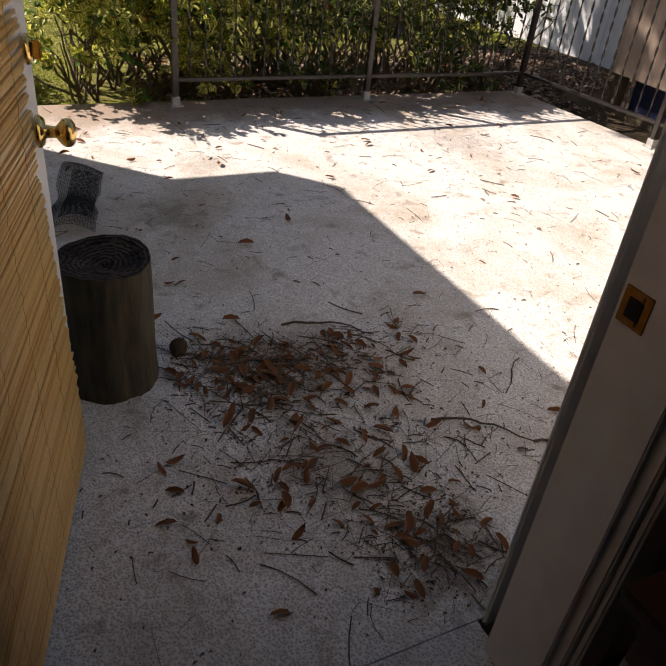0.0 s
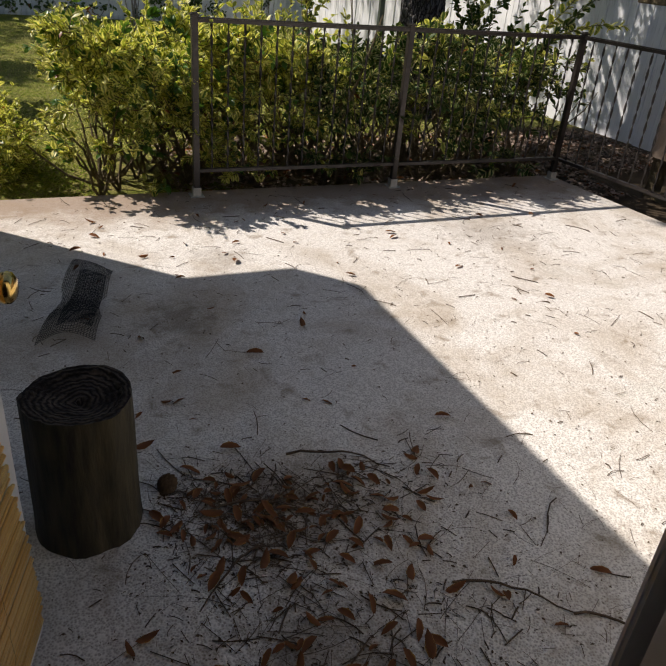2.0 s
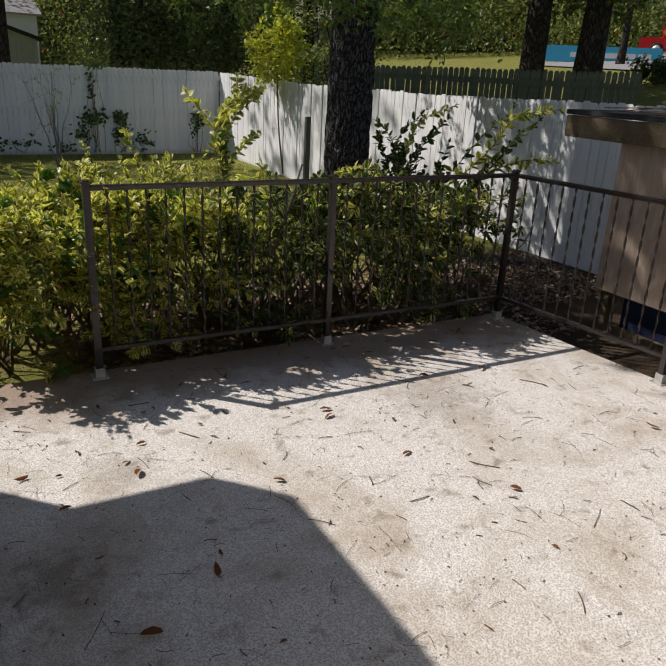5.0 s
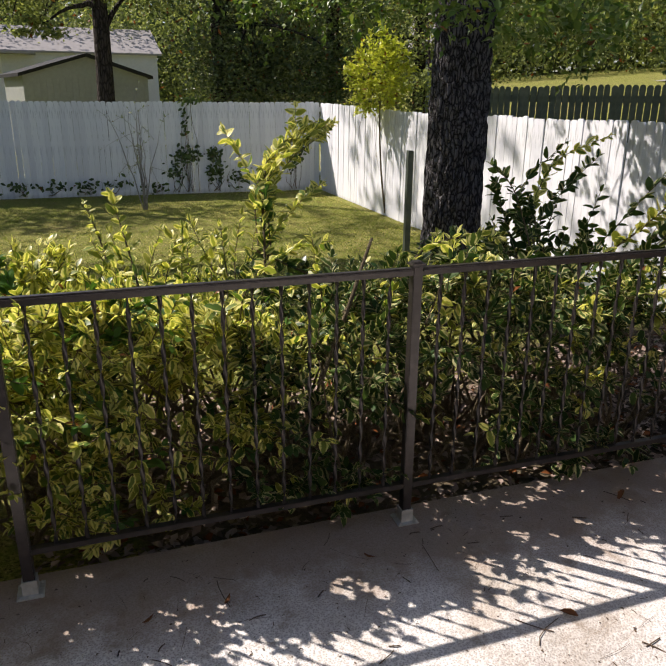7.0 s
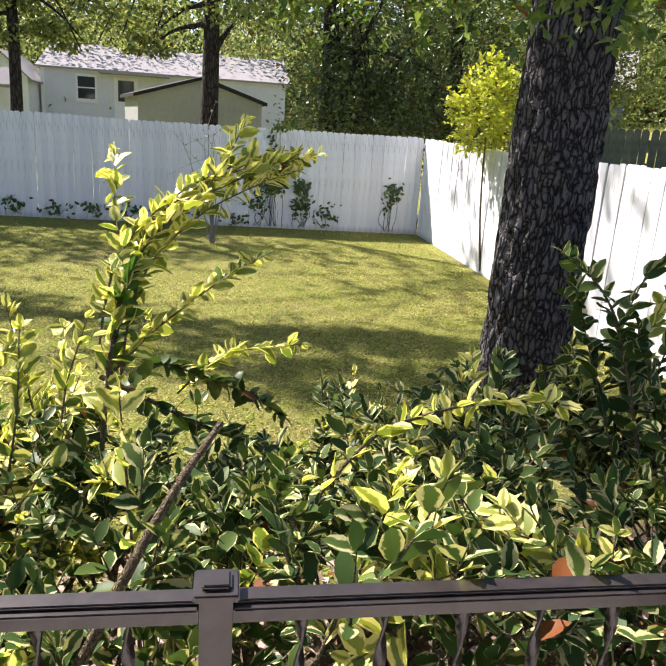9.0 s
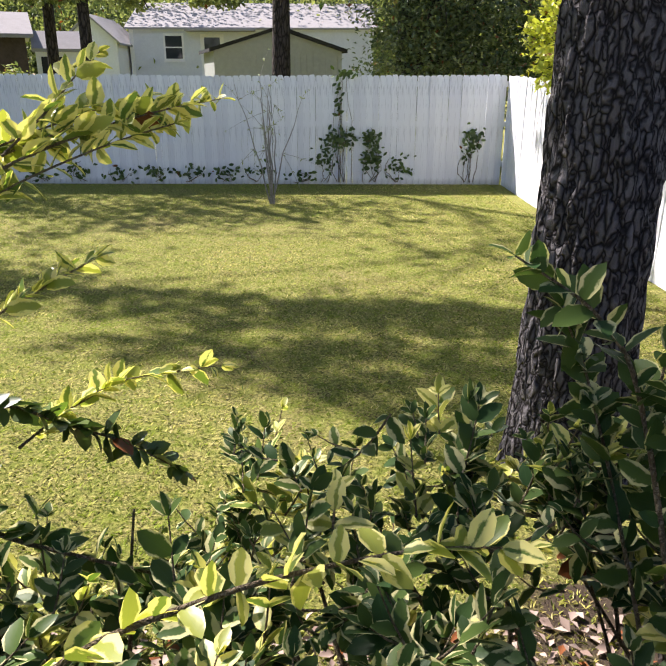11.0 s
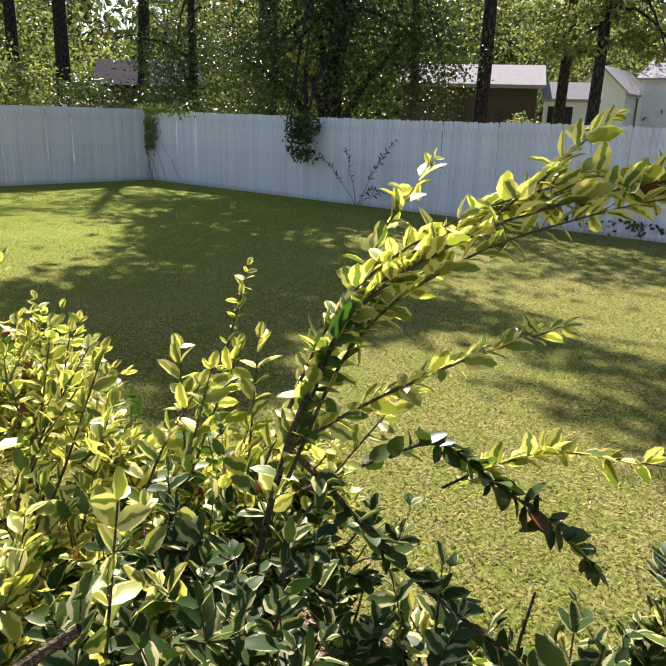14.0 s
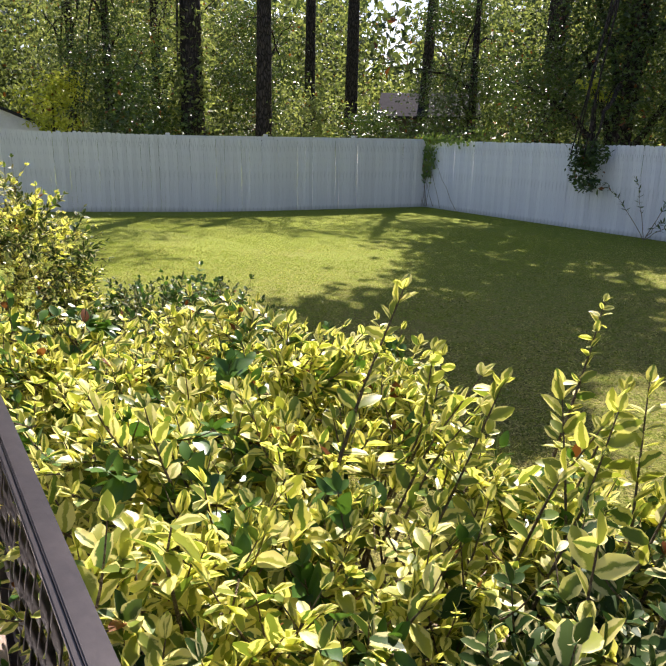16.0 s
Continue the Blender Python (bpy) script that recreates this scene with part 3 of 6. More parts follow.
def build_door():
    """Door swung out over the patio: hinge at the frame, free edge towards the lawn. Local x runs along the leaf from the hinge, y is its indoor side."""
    hinge, free = Vector((-2.715, -3.925, 0)), Vector((-2.452, -3.045, 0))
    w = (free - hinge).length
    a = math.degrees(math.atan2(free.y - hinge.y, free.x - hinge.x))
    d = thing("door", "open door with woven reed screen, white edge and brass knob", "door", hinge)
    d.rotation_euler = (0, 0, radians(a))
    part("leaf", box(0, w, -0.0005, 0.040, 0.02, 2.05, 0.002), M_WHITE, d, "white painted door leaf")
    # the indoor side faces the opening: local -y
    screen = part("reed_screen", box(0.012, w - 0.16, -0.0035, -0.001, 0.05, 2.03), M_REED, d, "woven reed screen over the door")
    reed = lathe([(0.0035, 0), (0.0035, 1.0)], 6)
    me = bpy.data.meshes.new("reed")
    reed.to_mesh(me)
    reed.free()
    me.materials.append(M_REED)
    rr = random.Random(3)
    z, k = 0.055, 0
    paths = []
    while z < 2.02:
        tilt = rr.uniform(-0.008, 0.008)
        r = rr.uniform(0.0018, 0.0046)
        short = 0.085 * min(1.0, max(0.0, (z - 0.25) / 0.6))      # the screen hangs askew and bares the white edge
        if z < 1.35 and k < 300:
            o = new("reed", me)
            o.parent = screen
            o.matrix_local = Matrix.Translation((0.014 + rr.uniform(0, 0.006), -0.0045 - r * 0.4, z)) @ pose(0, 0, 0, 0, 90 + math.degrees(tilt), 0) @ Matrix.Diagonal((r / 0.0035, r / 0.0035, w - 0.025 - short + rr.uniform(-0.014, 0.006), 1))
            k += 1
        else:
            paths.append((bent((0.014, -0.006, z), (w - 0.012 - short + rr.uniform(-0.012, 0.006), -0.006, z + tilt * w), n=3), [r] * 3))
        z += r * 1.9 + rr.uniform(0.0, 0.0026) + (0.005 if rr.random() < 0.08 else 0)
    part("reed_bundle", tubes("reed_bundle", paths, 5), M_REED, screen)
    threads = [(np.array([(x + 0.003 * math.sin(q * 2.1), -0.0105 - 0.0015 * math.cos(q * 3.14), 0.05 + q * 0.02) for q in range(100)]), [0.0004] * 100) for x in np.arange(0.07, w - 0.05, 0.165)]
    part("binding_thread", tubes("binding_thread", threads, 4), m_plain("pale_cotton_thread", (0.45, 0.3, 0.15), (0.6, 0.42, 0.22), 30, 0.8), screen)
    m = Matrix.Translation((w - 0.062, -0.008, 0.925)) @ pose(0, 0, 0, 90, 0, 0)
    knob = part("knob", turned(lathe([(0.031, 0), (0.031, 0.004), (0.026, 0.011), (0.0125, 0.014), (0.011, 0.034), (0.016, 0.038), (0.025, 0.046), (0.0275, 0.054), (0.026, 0.062), (0.019, 0.068), (0.008, 0.0705), (0.001, 0.071)], 28), m), M_BRASS, d, "round polished brass knob")
    part("outer_knob", turned(lathe([(0.031, 0), (0.031, 0.004), (0.026, 0.011), (0.0125, 0.014), (0.011, 0.034), (0.016, 0.038), (0.025, 0.046), (0.0275, 0.054), (0.026, 0.062), (0.019, 0.068), (0.001, 0.071)], 28), Matrix.Translation((w - 0.062, 0.0405, 0.925)) @ pose(0, 0, 0, -90, 0, 0)), M_BRASS, d)
    bolt = part("deadbolt", turned(lathe([(0.027, 0), (0.027, 0.003), (0.022, 0.009), (0.001, 0.01)], 24), Matrix.Translation((w - 0.062, -0.008, 1.075)) @ pose(0, 0, 0, 90, 0, 0)), M_BRASS, d, "brass deadbolt thumb turn")
    part("thumb_turn", box(w - 0.067, w - 0.057, -0.034, -0.018, 1.058, 1.092, 0.003), M_BRASS, bolt)
    part("latch_plate", box(w - 0.0003, w + 0.0012, 0.008, 0.032, 0.897, 0.953), M_BRASS, d)


build_door()


def build_side_table():
    """Dark cabinet just inside the door, with a pale glazed jar."""
    t = thing("side_table", "dark varnished wooden side table inside the door", "table", (-1.62, -4.47, 0))
    part("tabletop", box(-0.34, 0.4, -0.28, 0.24, 0.70, 0.725, 0.006), M_DARKWOOD, t)
    part("apron", box(-0.31, 0.37, -0.25, 0.21, 0.60, 0.699, 0.002), M_DARKWOOD, t)
    for x, y in ((-0.29, -0.23), (-0.29, 0.19), (0.35, -0.23), (0.35, 0.19)):
        part("leg", turned(lathe([(0.016, 0), (0.022, 0.1), (0.018, 0.3), (0.026, 0.5), (0.026, 0.601)], 12), Matrix.Translation((x, y, -0.003))), M_DARKWOOD, t)
    j = lathe([(0.05, 0), (0.075, 0.03), (0.09, 0.09), (0.075, 0.16), (0.045, 0.2), (0.05, 0.215), (0.042, 0.21), (0.03, 0.19)], 24)
    jar = part("jar", j, m_plain("mottled_glazed_jar", (0.30, 0.24, 0.16), (0.5, 0.42, 0.3), 18, 0.25))
    jar.location = (-1.58, -4.45, 0.726)
    tagged(jar, "mottled pale glazed jar on the side table", "jar")


build_side_table()

# ---- railings ----
RAIL_H = 1.067


def twisted_bar(h):
    """A flat bar twisted about its length, standing on z = 0."""
    n = 44
    co, loops = [], []
    for k in range(n + 1):
        t = k / n
        a = 2 * math.pi * h / 0.19 * t
        w = 0.0078
        ca, sa = math.cos(a), math.sin(a)
        for u, v in ((-w, -0.002), (w, -0.002), (w, 0.002), (-w, 0.002)):
            co.append((u * ca - v * sa, u * sa + v * ca, h * t))
    for k in range(n):
        for j in range(4):
            b = 4 * k
            loops += [b + j, b + (j + 1) % 4, b + 4 + (j + 1) % 4, b + 4 + j]
    me = raw_mesh("picket", np.array(co), np.array(loops), np.arange(0, len(loops), 4), smooth=False)
    me.materials.append(M_IRON)
    return me


LOW = 0.175
BAR = twisted_bar(RAIL_H - 0.045 - LOW)


def railing(label, stops, skip=0):
    """A railing through the given post places (x, y)."""
    x0, y0 = stops[0]
    r = thing("railing", label, "railing", (x0, y0, 0))
    for x, y in stops[skip:]:
        dx, dy = x - x0, y - y0
        post = part("post", box(dx - 0.019, dx + 0.019, dy - 0.019, dy + 0.019, 0.006, RAIL_H - 0.014, 0.003), M_IRON, r)
        cap = bmesh.new()
        box_into(cap, dx - 0.026, dx + 0.026, dy - 0.026, dy + 0.026, RAIL_H - 0.0138, RAIL_H - 0.004, 0.002)
        box_into(cap, dx - 0.017, dx + 0.017, dy - 0.017, dy + 0.017, RAIL_H - 0.004, RAIL_H + 0.003, 0.003)
        part("cap", cap, M_IRON, post)
        br = bmesh.new()
        box_into(br, dx - 0.044, dx + 0.044, dy - 0.044, dy + 0.044, 0.0, 0.006, 0.001)
        for a, b, c, e in ((-0.025, -0.0195, -0.025, 0.025), (0.0195, 0.025, -0.025, 0.025), (-0.0195, 0.0195, -0.025, -0.0195), (-0.0195, 0.0195, 0.0195, 0.025)):
            box_into(br, dx + a, dx + b, dy + c, dy + e, 0.006, 0.058)
        base = part("base_bracket", br, M_GALV, post, "pale galvanised base bracket")
        for sx, sy in ((-1, -1), (1, -1), (1, 1), (-1, 1)):
            part("bolt", turned(lathe([(0.006, 0), (0.006, 0.004), (0.002, 0.0055)], 8), Matrix.Translation((dx + sx * 0.035, dy + sy * 0.035, 0.006))), M_GALV, base)
    for (xa, ya), (xb, yb) in zip(stops, stops[1:]):
        v = Vector((xb - xa, yb - ya, 0))
        L = v.length
        m = Matrix.Translation((xa - x0, ya - y0, 0)) @ Matrix.Rotation(math.atan2(v.y, v.x), 4, "Z")
        top = bmesh.new()
        box_into(top, 0.0195, L - 0.0195, -0.021, 0.021, RAIL_H - 0.033, RAIL_H - 0.026, 0.002)
        box_into(top, 0.0195, L - 0.0195, -0.0115, 0.0115, RAIL_H - 0.0262, RAIL_H - 0.0205, 0.002)
        box_into(top, 0.0195, L - 0.0195, -0.0155, 0.0155, RAIL_H - 0.048, RAIL_H - 0.0331)
        part("top_rail", turned(top, m), M_IRON, r)
        part("bottom_rail", turned(box(0.0195, L - 0.0195, -0.015, 0.015, LOW - 0.022, LOW, 0.002), m), M_IRON, r)
        n = round(L / 0.1)
        for k in range(1, n):
            o = new("picket", BAR)
            o.parent = r
            o.matrix_local = m @ Matrix.Translation((L * k / n, 0, LOW)) @ pose(0, 0, 0, 0, 0, 40 * math.sin(9.1 * k))
    return r


railing("bronze iron railing with twisted pickets along the patio front", [(-1.4, 0.0), (0.0, 0.0), (1.405, 0.0)])
railing("bronze iron side railing with twisted pickets beside the shed", [(1.405, -0.0), (1.57, -1.28), (1.71, -2.6), (1.83, -3.75)], 1)

# ---- fences ----


def picket_mesh(h, w, name="picket", pointed=False):
    top = [(w / 2, h - 0.035), (w / 2 - 0.008, h - 0.012), (w / 2 - 0.024, h), (-w / 2 + 0.024, h), (-w / 2 + 0.008, h - 0.012), (-w / 2, h - 0.035)]
    if pointed:
        top = [(w / 2, h - 0.06), (0.006, h), (-0.006, h), (-w / 2, h - 0.06)]
    out = [(-w / 2, 0.0), (w / 2, 0.0)] + top
    bm = bmesh.new()
    f0 = [bm.verts.new((x, -0.009, z)) for x, z in out]
    f1 = [bm.verts.new((x, 0.009, z)) for x, z in out]
    bm.faces.new(f0)
    bm.faces.new(list(reversed(f1)))
    for k in range(len(out)):
        bm.faces.new((f0[(k + 1) % len(out)], f0[k], f1[k], f1[(k + 1) % len(out)]))
    me = bpy.data.meshes.new(name)
    bm.to_mesh(me)
    bm.free()
    return me


def fence(label, a, b, h, mat, outer, pitch=0.1045, w=0.1025, z_off=0.0, seed=1, pointed=False, drop=0.0):
    """A board fence from a to b; outer: +1 or -1, the side of the line with posts and rails."""
    rr = random.Random(seed)
    v = Vector((b[0] - a[0], b[1] - a[1], 0))
    L = v.length
    f = thing("fence", label, "fence", (a[0], a[1], 0))
    f.rotation_euler = (0, 0, math.atan2(v.y, v.x))
    meshes = [picket_mesh(h + dh, w + dw, pointed=pointed) for dh, dw in ((0, 0.001), (0.008, -0.004), (-0.006, 0.0012))]
    for me in meshes:
        me.materials.append(mat)
    n = int(L / pitch)
    step = 0.0
    for k in range(n):
        x = pitch * (k + 0.5)
        gx, gy = a[0] + v.x * x / L, a[1] + v.y * x / L
        if k % 24 == 0:
            step = rr.uniform(-0.055, -0.025)
        o = new("picket", rr.choice(meshes))
        o.parent = f
        o.matrix_local = Matrix.Translation((x, rr.uniform(-0.004, 0.004), float(ground_z(gx, gy)) + z_off + step + drop * min(1.0, x / 9.0))) @ pose(0, 0, 0, rr.uniform(-0.4, 0.4), rr.uniform(-0.2, 0.2), rr.uniform(-1.5, 1.5))
    g = float(ground_z(a[0], a[1])) + z_off
    for z in (0.3, 0.95, h - 0.22 + drop):
        part("rail", box(0, L, outer * 0.031 - 0.019, outer * 0.031 + 0.019, g + z, g + z + 0.085), mat, f)
    for k in range(int(L / 2.4) + 1):
        part("post", box(2.4 * k, 2.4 * k + 0.09, outer * 0.098 - 0.045, outer * 0.098 + 0.045, g - 0.2, g + h - 0.08 + drop), mat, f)
    return f


CORNER_A, CORNER_B = (-15.0, 12.42), (3.53, 12.1)
fence("long white painted board fence at the back of the lawn", CORNER_A, CORNER_B, 1.8, M_PICKET, 1, seed=2)
fence("greyed white board fence closing the far side of the lawn", (-17.6, -4.0), CORNER_A, 1.8, M_PICKET_A, 1, seed=3)
fence("white board fence with dappled light beside the oak", CORNER_B, (3.42, -3.0), 1.8, M_PICKET, 1, seed=4, drop=-0.17)
fence("tall weathered green-grey picket fence behind the white one", (3.95, 6.6), (7.0, 3.65), 1.98, M_GREENFENCE, 1, pitch=0.082, w=0.074, z_off=0.05, seed=5)

# ---- shrubs and trees ----


def sprig_leaves(pts, pairs, size, spread=0.75, jitter=0.3, start=0.05):
    """Opposite leaf pairs along a twig: places, axes, normals and lengths."""
    pts = np.asarray(pts, float)
    t = np.linspace(start, 1.0, pairs)
    u = np.linspace(0, 1, len(pts))
    P = np.stack([np.interp(t, u, pts[:, k]) for k in range(3)], -1)
    tan = unit(np.stack([np.interp(t, u, np.gradient(pts[:, k])) for k in range(3)], -1))
    ref = unit(np.cross(tan, np.array((0.2, 0.1, 1.0)) + rng.normal(0, 0.15, 3)))
    ref2 = np.cross(ref, tan)
    A, D, U, S = [], [], [], []
    for k in range(pairs):
        side = ref[k] if k % 2 == 0 else (0.75 * ref2[k] + 0.35 * ref[k])
        for sg in (-1, 1):
            dd = tan[k] * (1 - spread * 0.45) + sg * side * spread + rng.normal(0, jitter * 0.9, 3) + np.array((0, 0, 0.12))
            A.append(P[k])
            D.append(dd)
            U.append(0.7 * np.cross(sg * side, tan[k]) * sg + rng.normal(0, jitter * 1.3, 3) + np.array((-0.25, 0.15, 0.75)))
            S.append(size * rng.uniform(0.7, 1.15) * (1 - 0.35 * (t[k] > 0.93)))
    dd = tan[-1] + rng.normal(0, 0.1, 3)
    A.append(P[-1]); D.append(dd); U.append(ref2[-1]); S.append(size * 0.7)
    return A, D, U, S


def shrub(name, label, at, fill, stems, mat, leaf, shape, n_sprigs, length=(0.1, 0.24), pairs=(4, 8), category="shrub", accent=None):
    """A shrub: stems from the soil, sprigs of leaves at the places that fill() gives with their outward ways."""
    s = thing(name, label, category, at)
    inv = Matrix.Translation([-c for c in at])
    A, D, U, S = [], [], [], []
    twigs = []
    for k in range(n_sprigs):
        p, out = fill()
        d = unit(np.asarray(out, float) + rng.normal(0, 0.45, 3))
        L = rng.uniform(*length)
        pts = bent(p, np.asarray(p) + d * L, (0, 0, -0.1 * L), 4)
        twigs.append((pts, np.linspace(0.003, 0.0012, 4)))
        q = sprig_leaves(pts, int(rng.integers(*pairs)), leaf * rng.uniform(0.75, 1.2))
        A += q[0]; D += q[1]; U += q[2]; S += q[3]
    part("branchwork", tubes("branchwork", stems + twigs, 5), M_STEM, s).matrix_parent_inverse = inv
    cut = len(A)
    if accent:
        cut = int(len(A) * (1 - accent[1]))
        part("pale_foliage", leaf_mesh("pale_foliage", A[cut:], D[cut:], U[cut:], S[cut:], shape), accent[0], s).matrix_parent_inverse = inv
    part("foliage", leaf_mesh("foliage", A[:cut], D[:cut], U[:cut], S[:cut], shape), mat, s).matrix_parent_inverse = inv
    return s


def hedge_top(x, y):
    return (0.80 if x > -0.6 or x < -1.35 else 0.86) + 0.08 * math.sin(2.3 * x + 0.5) + 0.07 * math.sin(5.1 * x + 2 * y) + 0.05 * math.sin(9 * y) - 0.30 * max(0.0, y - 0.95) ** 1.2 - 0.26 * min(1.0, max(0.0, (y - 0.45) / 0.5)) * math.exp(-((x - 0.12) / 0.42) ** 2)


def hedge_back(x):
    return 1.5 + 0.12 * math.sin(2.1 * x + 1) - (0.2 if -0.45 < x < 0.25 else 0)


def hedge_fill(x0, x1):
    """Places for sprigs, gathered in tufts with dark gaps between."""
    tufts = []
    for k in range(int(125 * (x1 - x0))):
        x = rng.uniform(x0, x1)
        yb = hedge_back(x)
        r = rng.random()
        if r < 0.66:
            y = rng.uniform(0.08, yb)
            tufts.append((np.array((x, y, hedge_top(x, y) - abs(rng.normal(0, 0.10)))), np.array((rng.normal(0, 0.4), 0.5 * (y - 0.6) + rng.normal(0, 0.3), 0.75))))
        elif r < 0.90:
            y = 0.10 + abs(rng.normal(0, 0.13))
            z = 0.0 + 0.95 * rng.random() ** 0.6 * hedge_top(x, 0.15)
            tufts.append((np.array((x, y, z)), np.array((rng.normal(0, 0.4), -0.75, 0.25))))
        else:
            y = rng.uniform(0.3, yb)
            tufts.append((np.array((x, y, rng.uniform(0.15, 0.75))), np.array((0, y - 0.5, 0.5))))

    def f():
        c, o = tufts[int(rng.integers(0, len(tufts)))]
        p = c + rng.normal(0, 1, 3) * np.array((0.045, 0.045, 0.035))
        p[1] = max(p[1], 0.07)
        o = o + rng.normal(0, 0.35, 3)
        if p[0] < -2.0:
            o[0] -= 0.7
        return p, o
    return f


def hedge_stems():
    st = []
    for k in range(60):
        x = rng.uniform(-2.0, 1.4)
        y = rng.uniform(0.3, 1.1)
        for _ in range(4):
            e = np.array((x + rng.normal(0, 0.3), y + rng.normal(0, 0.3), rng.uniform(0.35, 0.66)))
            e[1] = min(max(e[1], 0.12), hedge_back(e[0]))
            st.append((bent((x, y, -0.12), e, rng.normal(0, 0.05, 3), 7, 0.012), np.linspace(0.011, 0.003, 7)))
    return st


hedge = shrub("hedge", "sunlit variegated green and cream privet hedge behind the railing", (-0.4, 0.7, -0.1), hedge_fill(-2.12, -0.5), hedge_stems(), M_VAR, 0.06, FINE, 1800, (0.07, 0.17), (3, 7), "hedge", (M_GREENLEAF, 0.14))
# this stretch takes the darker leaf copy, shade put into its colour
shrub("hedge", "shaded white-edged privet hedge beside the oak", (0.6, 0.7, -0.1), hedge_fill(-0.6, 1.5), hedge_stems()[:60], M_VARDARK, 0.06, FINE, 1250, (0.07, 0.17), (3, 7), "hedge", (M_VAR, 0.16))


def spray(parent, inv, points, pairs, size, rad=0.006, mat=None, shape=None):
    """A long arching shoot with dense leaf pairs."""
    pts = smooth_path(points, 24)
    part("shoot", tubes("shoot", [(pts, np.linspace(rad, 0.0015, 24))], 6), M_STEM, parent).matrix_parent_inverse = inv
    A, D, U, S = sprig_leaves(pts, pairs, size, 0.85, 0.55, 0.12)
    part("shoot_foliage", leaf_mesh("shoot_foliage", A, D, U, S, shape or FINE), mat or M_VAR, parent).matrix_parent_inverse = inv


HINV = Matrix.Translation((0.4, -0.7, 0.1))
ARCH = [(-0.33, 0.95, 0.4), (-0.30, 1.06, 0.9), (-0.285, 1.2, 1.12), (-0.225, 1.29, 1.235), (-0.09, 1.43, 1.35), (0.09, 1.6, 1.425), (0.20, 1.72, 1.455), (0.32, 1.85, 1.475)]
spray(hedge, HINV, ARCH, 70, 0.066, 0.008)
for dx, dy, dz in ((0.03, 0.0, -0.03), (-0.03, 0.03, 0.03)):
    spray(hedge, HINV, [(x + dx, y + dy, z + dz) for x, y, z in ARCH[1:-1]], 32, 0.066, 0.004)
spray(hedge, HINV, [(-0.28, 1.2, 1.1), (-0.22, 1.36, 1.28), (-0.1, 1.5, 1.37), (0.05, 1.6, 1.43)], 28, 0.07)
spray(hedge, HINV, [(-0.06, 1.46, 1.38), (0.0, 1.57, 1.46), (0.03, 1.68, 1.53), (0.06, 1.77, 1.58)], 14, 0.064, 0.003)
spray(hedge, HINV, [(-0.27, 1.24, 1.16), (-0.32, 1.4, 1.29), (-0.35, 1.6, 1.39), (-0.37, 1.74, 1.46)], 16, 0.066, 0.003)
spray(hedge, HINV, [(-0.30, 1.1, 0.9), (-0.27, 1.17, 1.08), (-0.25, 1.22, 1.18)], 16, 0.06, 0.004, mat=M_GREENLEAF)
spray(hedge, HINV, [(-0.29, 1.08, 0.92), (-0.2, 1.2, 1.0), (-0.05, 1.32, 1.1), (0.11, 1.43, 1.18)], 26, 0.062, 0.005)
# drooping backlit shoot, its shade put into a darker leaf colour
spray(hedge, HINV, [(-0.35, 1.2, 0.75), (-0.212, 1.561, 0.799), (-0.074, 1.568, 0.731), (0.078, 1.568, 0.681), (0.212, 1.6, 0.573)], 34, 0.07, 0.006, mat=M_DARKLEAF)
spray(hedge, HINV, [(-0.15, 1.5, 0.7), (-0.091, 1.615, 0.729), (0.038, 1.712, 0.783), (0.29, 1.815, 0.779)], 26, 0.07, 0.004)
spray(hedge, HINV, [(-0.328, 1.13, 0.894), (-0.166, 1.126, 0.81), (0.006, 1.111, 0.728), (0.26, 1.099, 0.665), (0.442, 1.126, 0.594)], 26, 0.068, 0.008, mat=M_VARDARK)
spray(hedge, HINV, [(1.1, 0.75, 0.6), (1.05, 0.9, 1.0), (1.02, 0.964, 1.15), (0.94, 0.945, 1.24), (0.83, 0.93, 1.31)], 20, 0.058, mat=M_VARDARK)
spray(hedge, HINV, [(1.2, 0.9, 0.7), (1.225, 1.14, 0.972), (1.32, 1.196, 1.145), (1.45, 1.25, 1.3), (1.75, 1.2, 1.42)], 34, 0.07)
spray(hedge, HINV, [(1.2, 0.8, 0.7), (1.369, 0.525, 0.956), (1.525, 0.392, 1.182), (1.739, 0.468, 1.40), (1.969, 0.242, 1.45)], 44, 0.075)
spray(hedge, HINV, [(1.3, 0.6, 0.7), (1.536, 0.383, 1.016), (1.7, 0.25, 1.1), (1.836, 0.092, 1.108)], 26, 0.07)
for ax, ay, az, bx, by, bz in ((-0.45, 1.1, 0.5, -0.62, 1.35, 1.02), (-0.42, 1.1, 0.5, -0.25, 1.5, 0.95), (-0.5, 1.0, 0.5, -0.75, 1.2, 1.0), (-0.4, 1.0, 0.5, -0.5, 1.5, 0.92), (1.15, 1.1, 0.5, 1.1, 1.3, 0.95), (1.3, 0.9, 0.5, 1.5, 0.9, 1.15), (1.35, 0.6, 0.5, 1.6, 0.55, 1.05), (-1.3, 0.7, 0.5, -1.4, 0.8, 1.05), (-0.15, 0.5, 0.5, -0.2, 0.62, 1.05)):
    spray(hedge, HINV, [(ax, ay, az), ((ax + bx) / 2, (ay + by) / 2, (az + bz) / 2 + 0.03), (bx, by, bz)], 13, 0.066, 0.005, mat=M_VAR if ax < 0.5 else M_VARDARK)
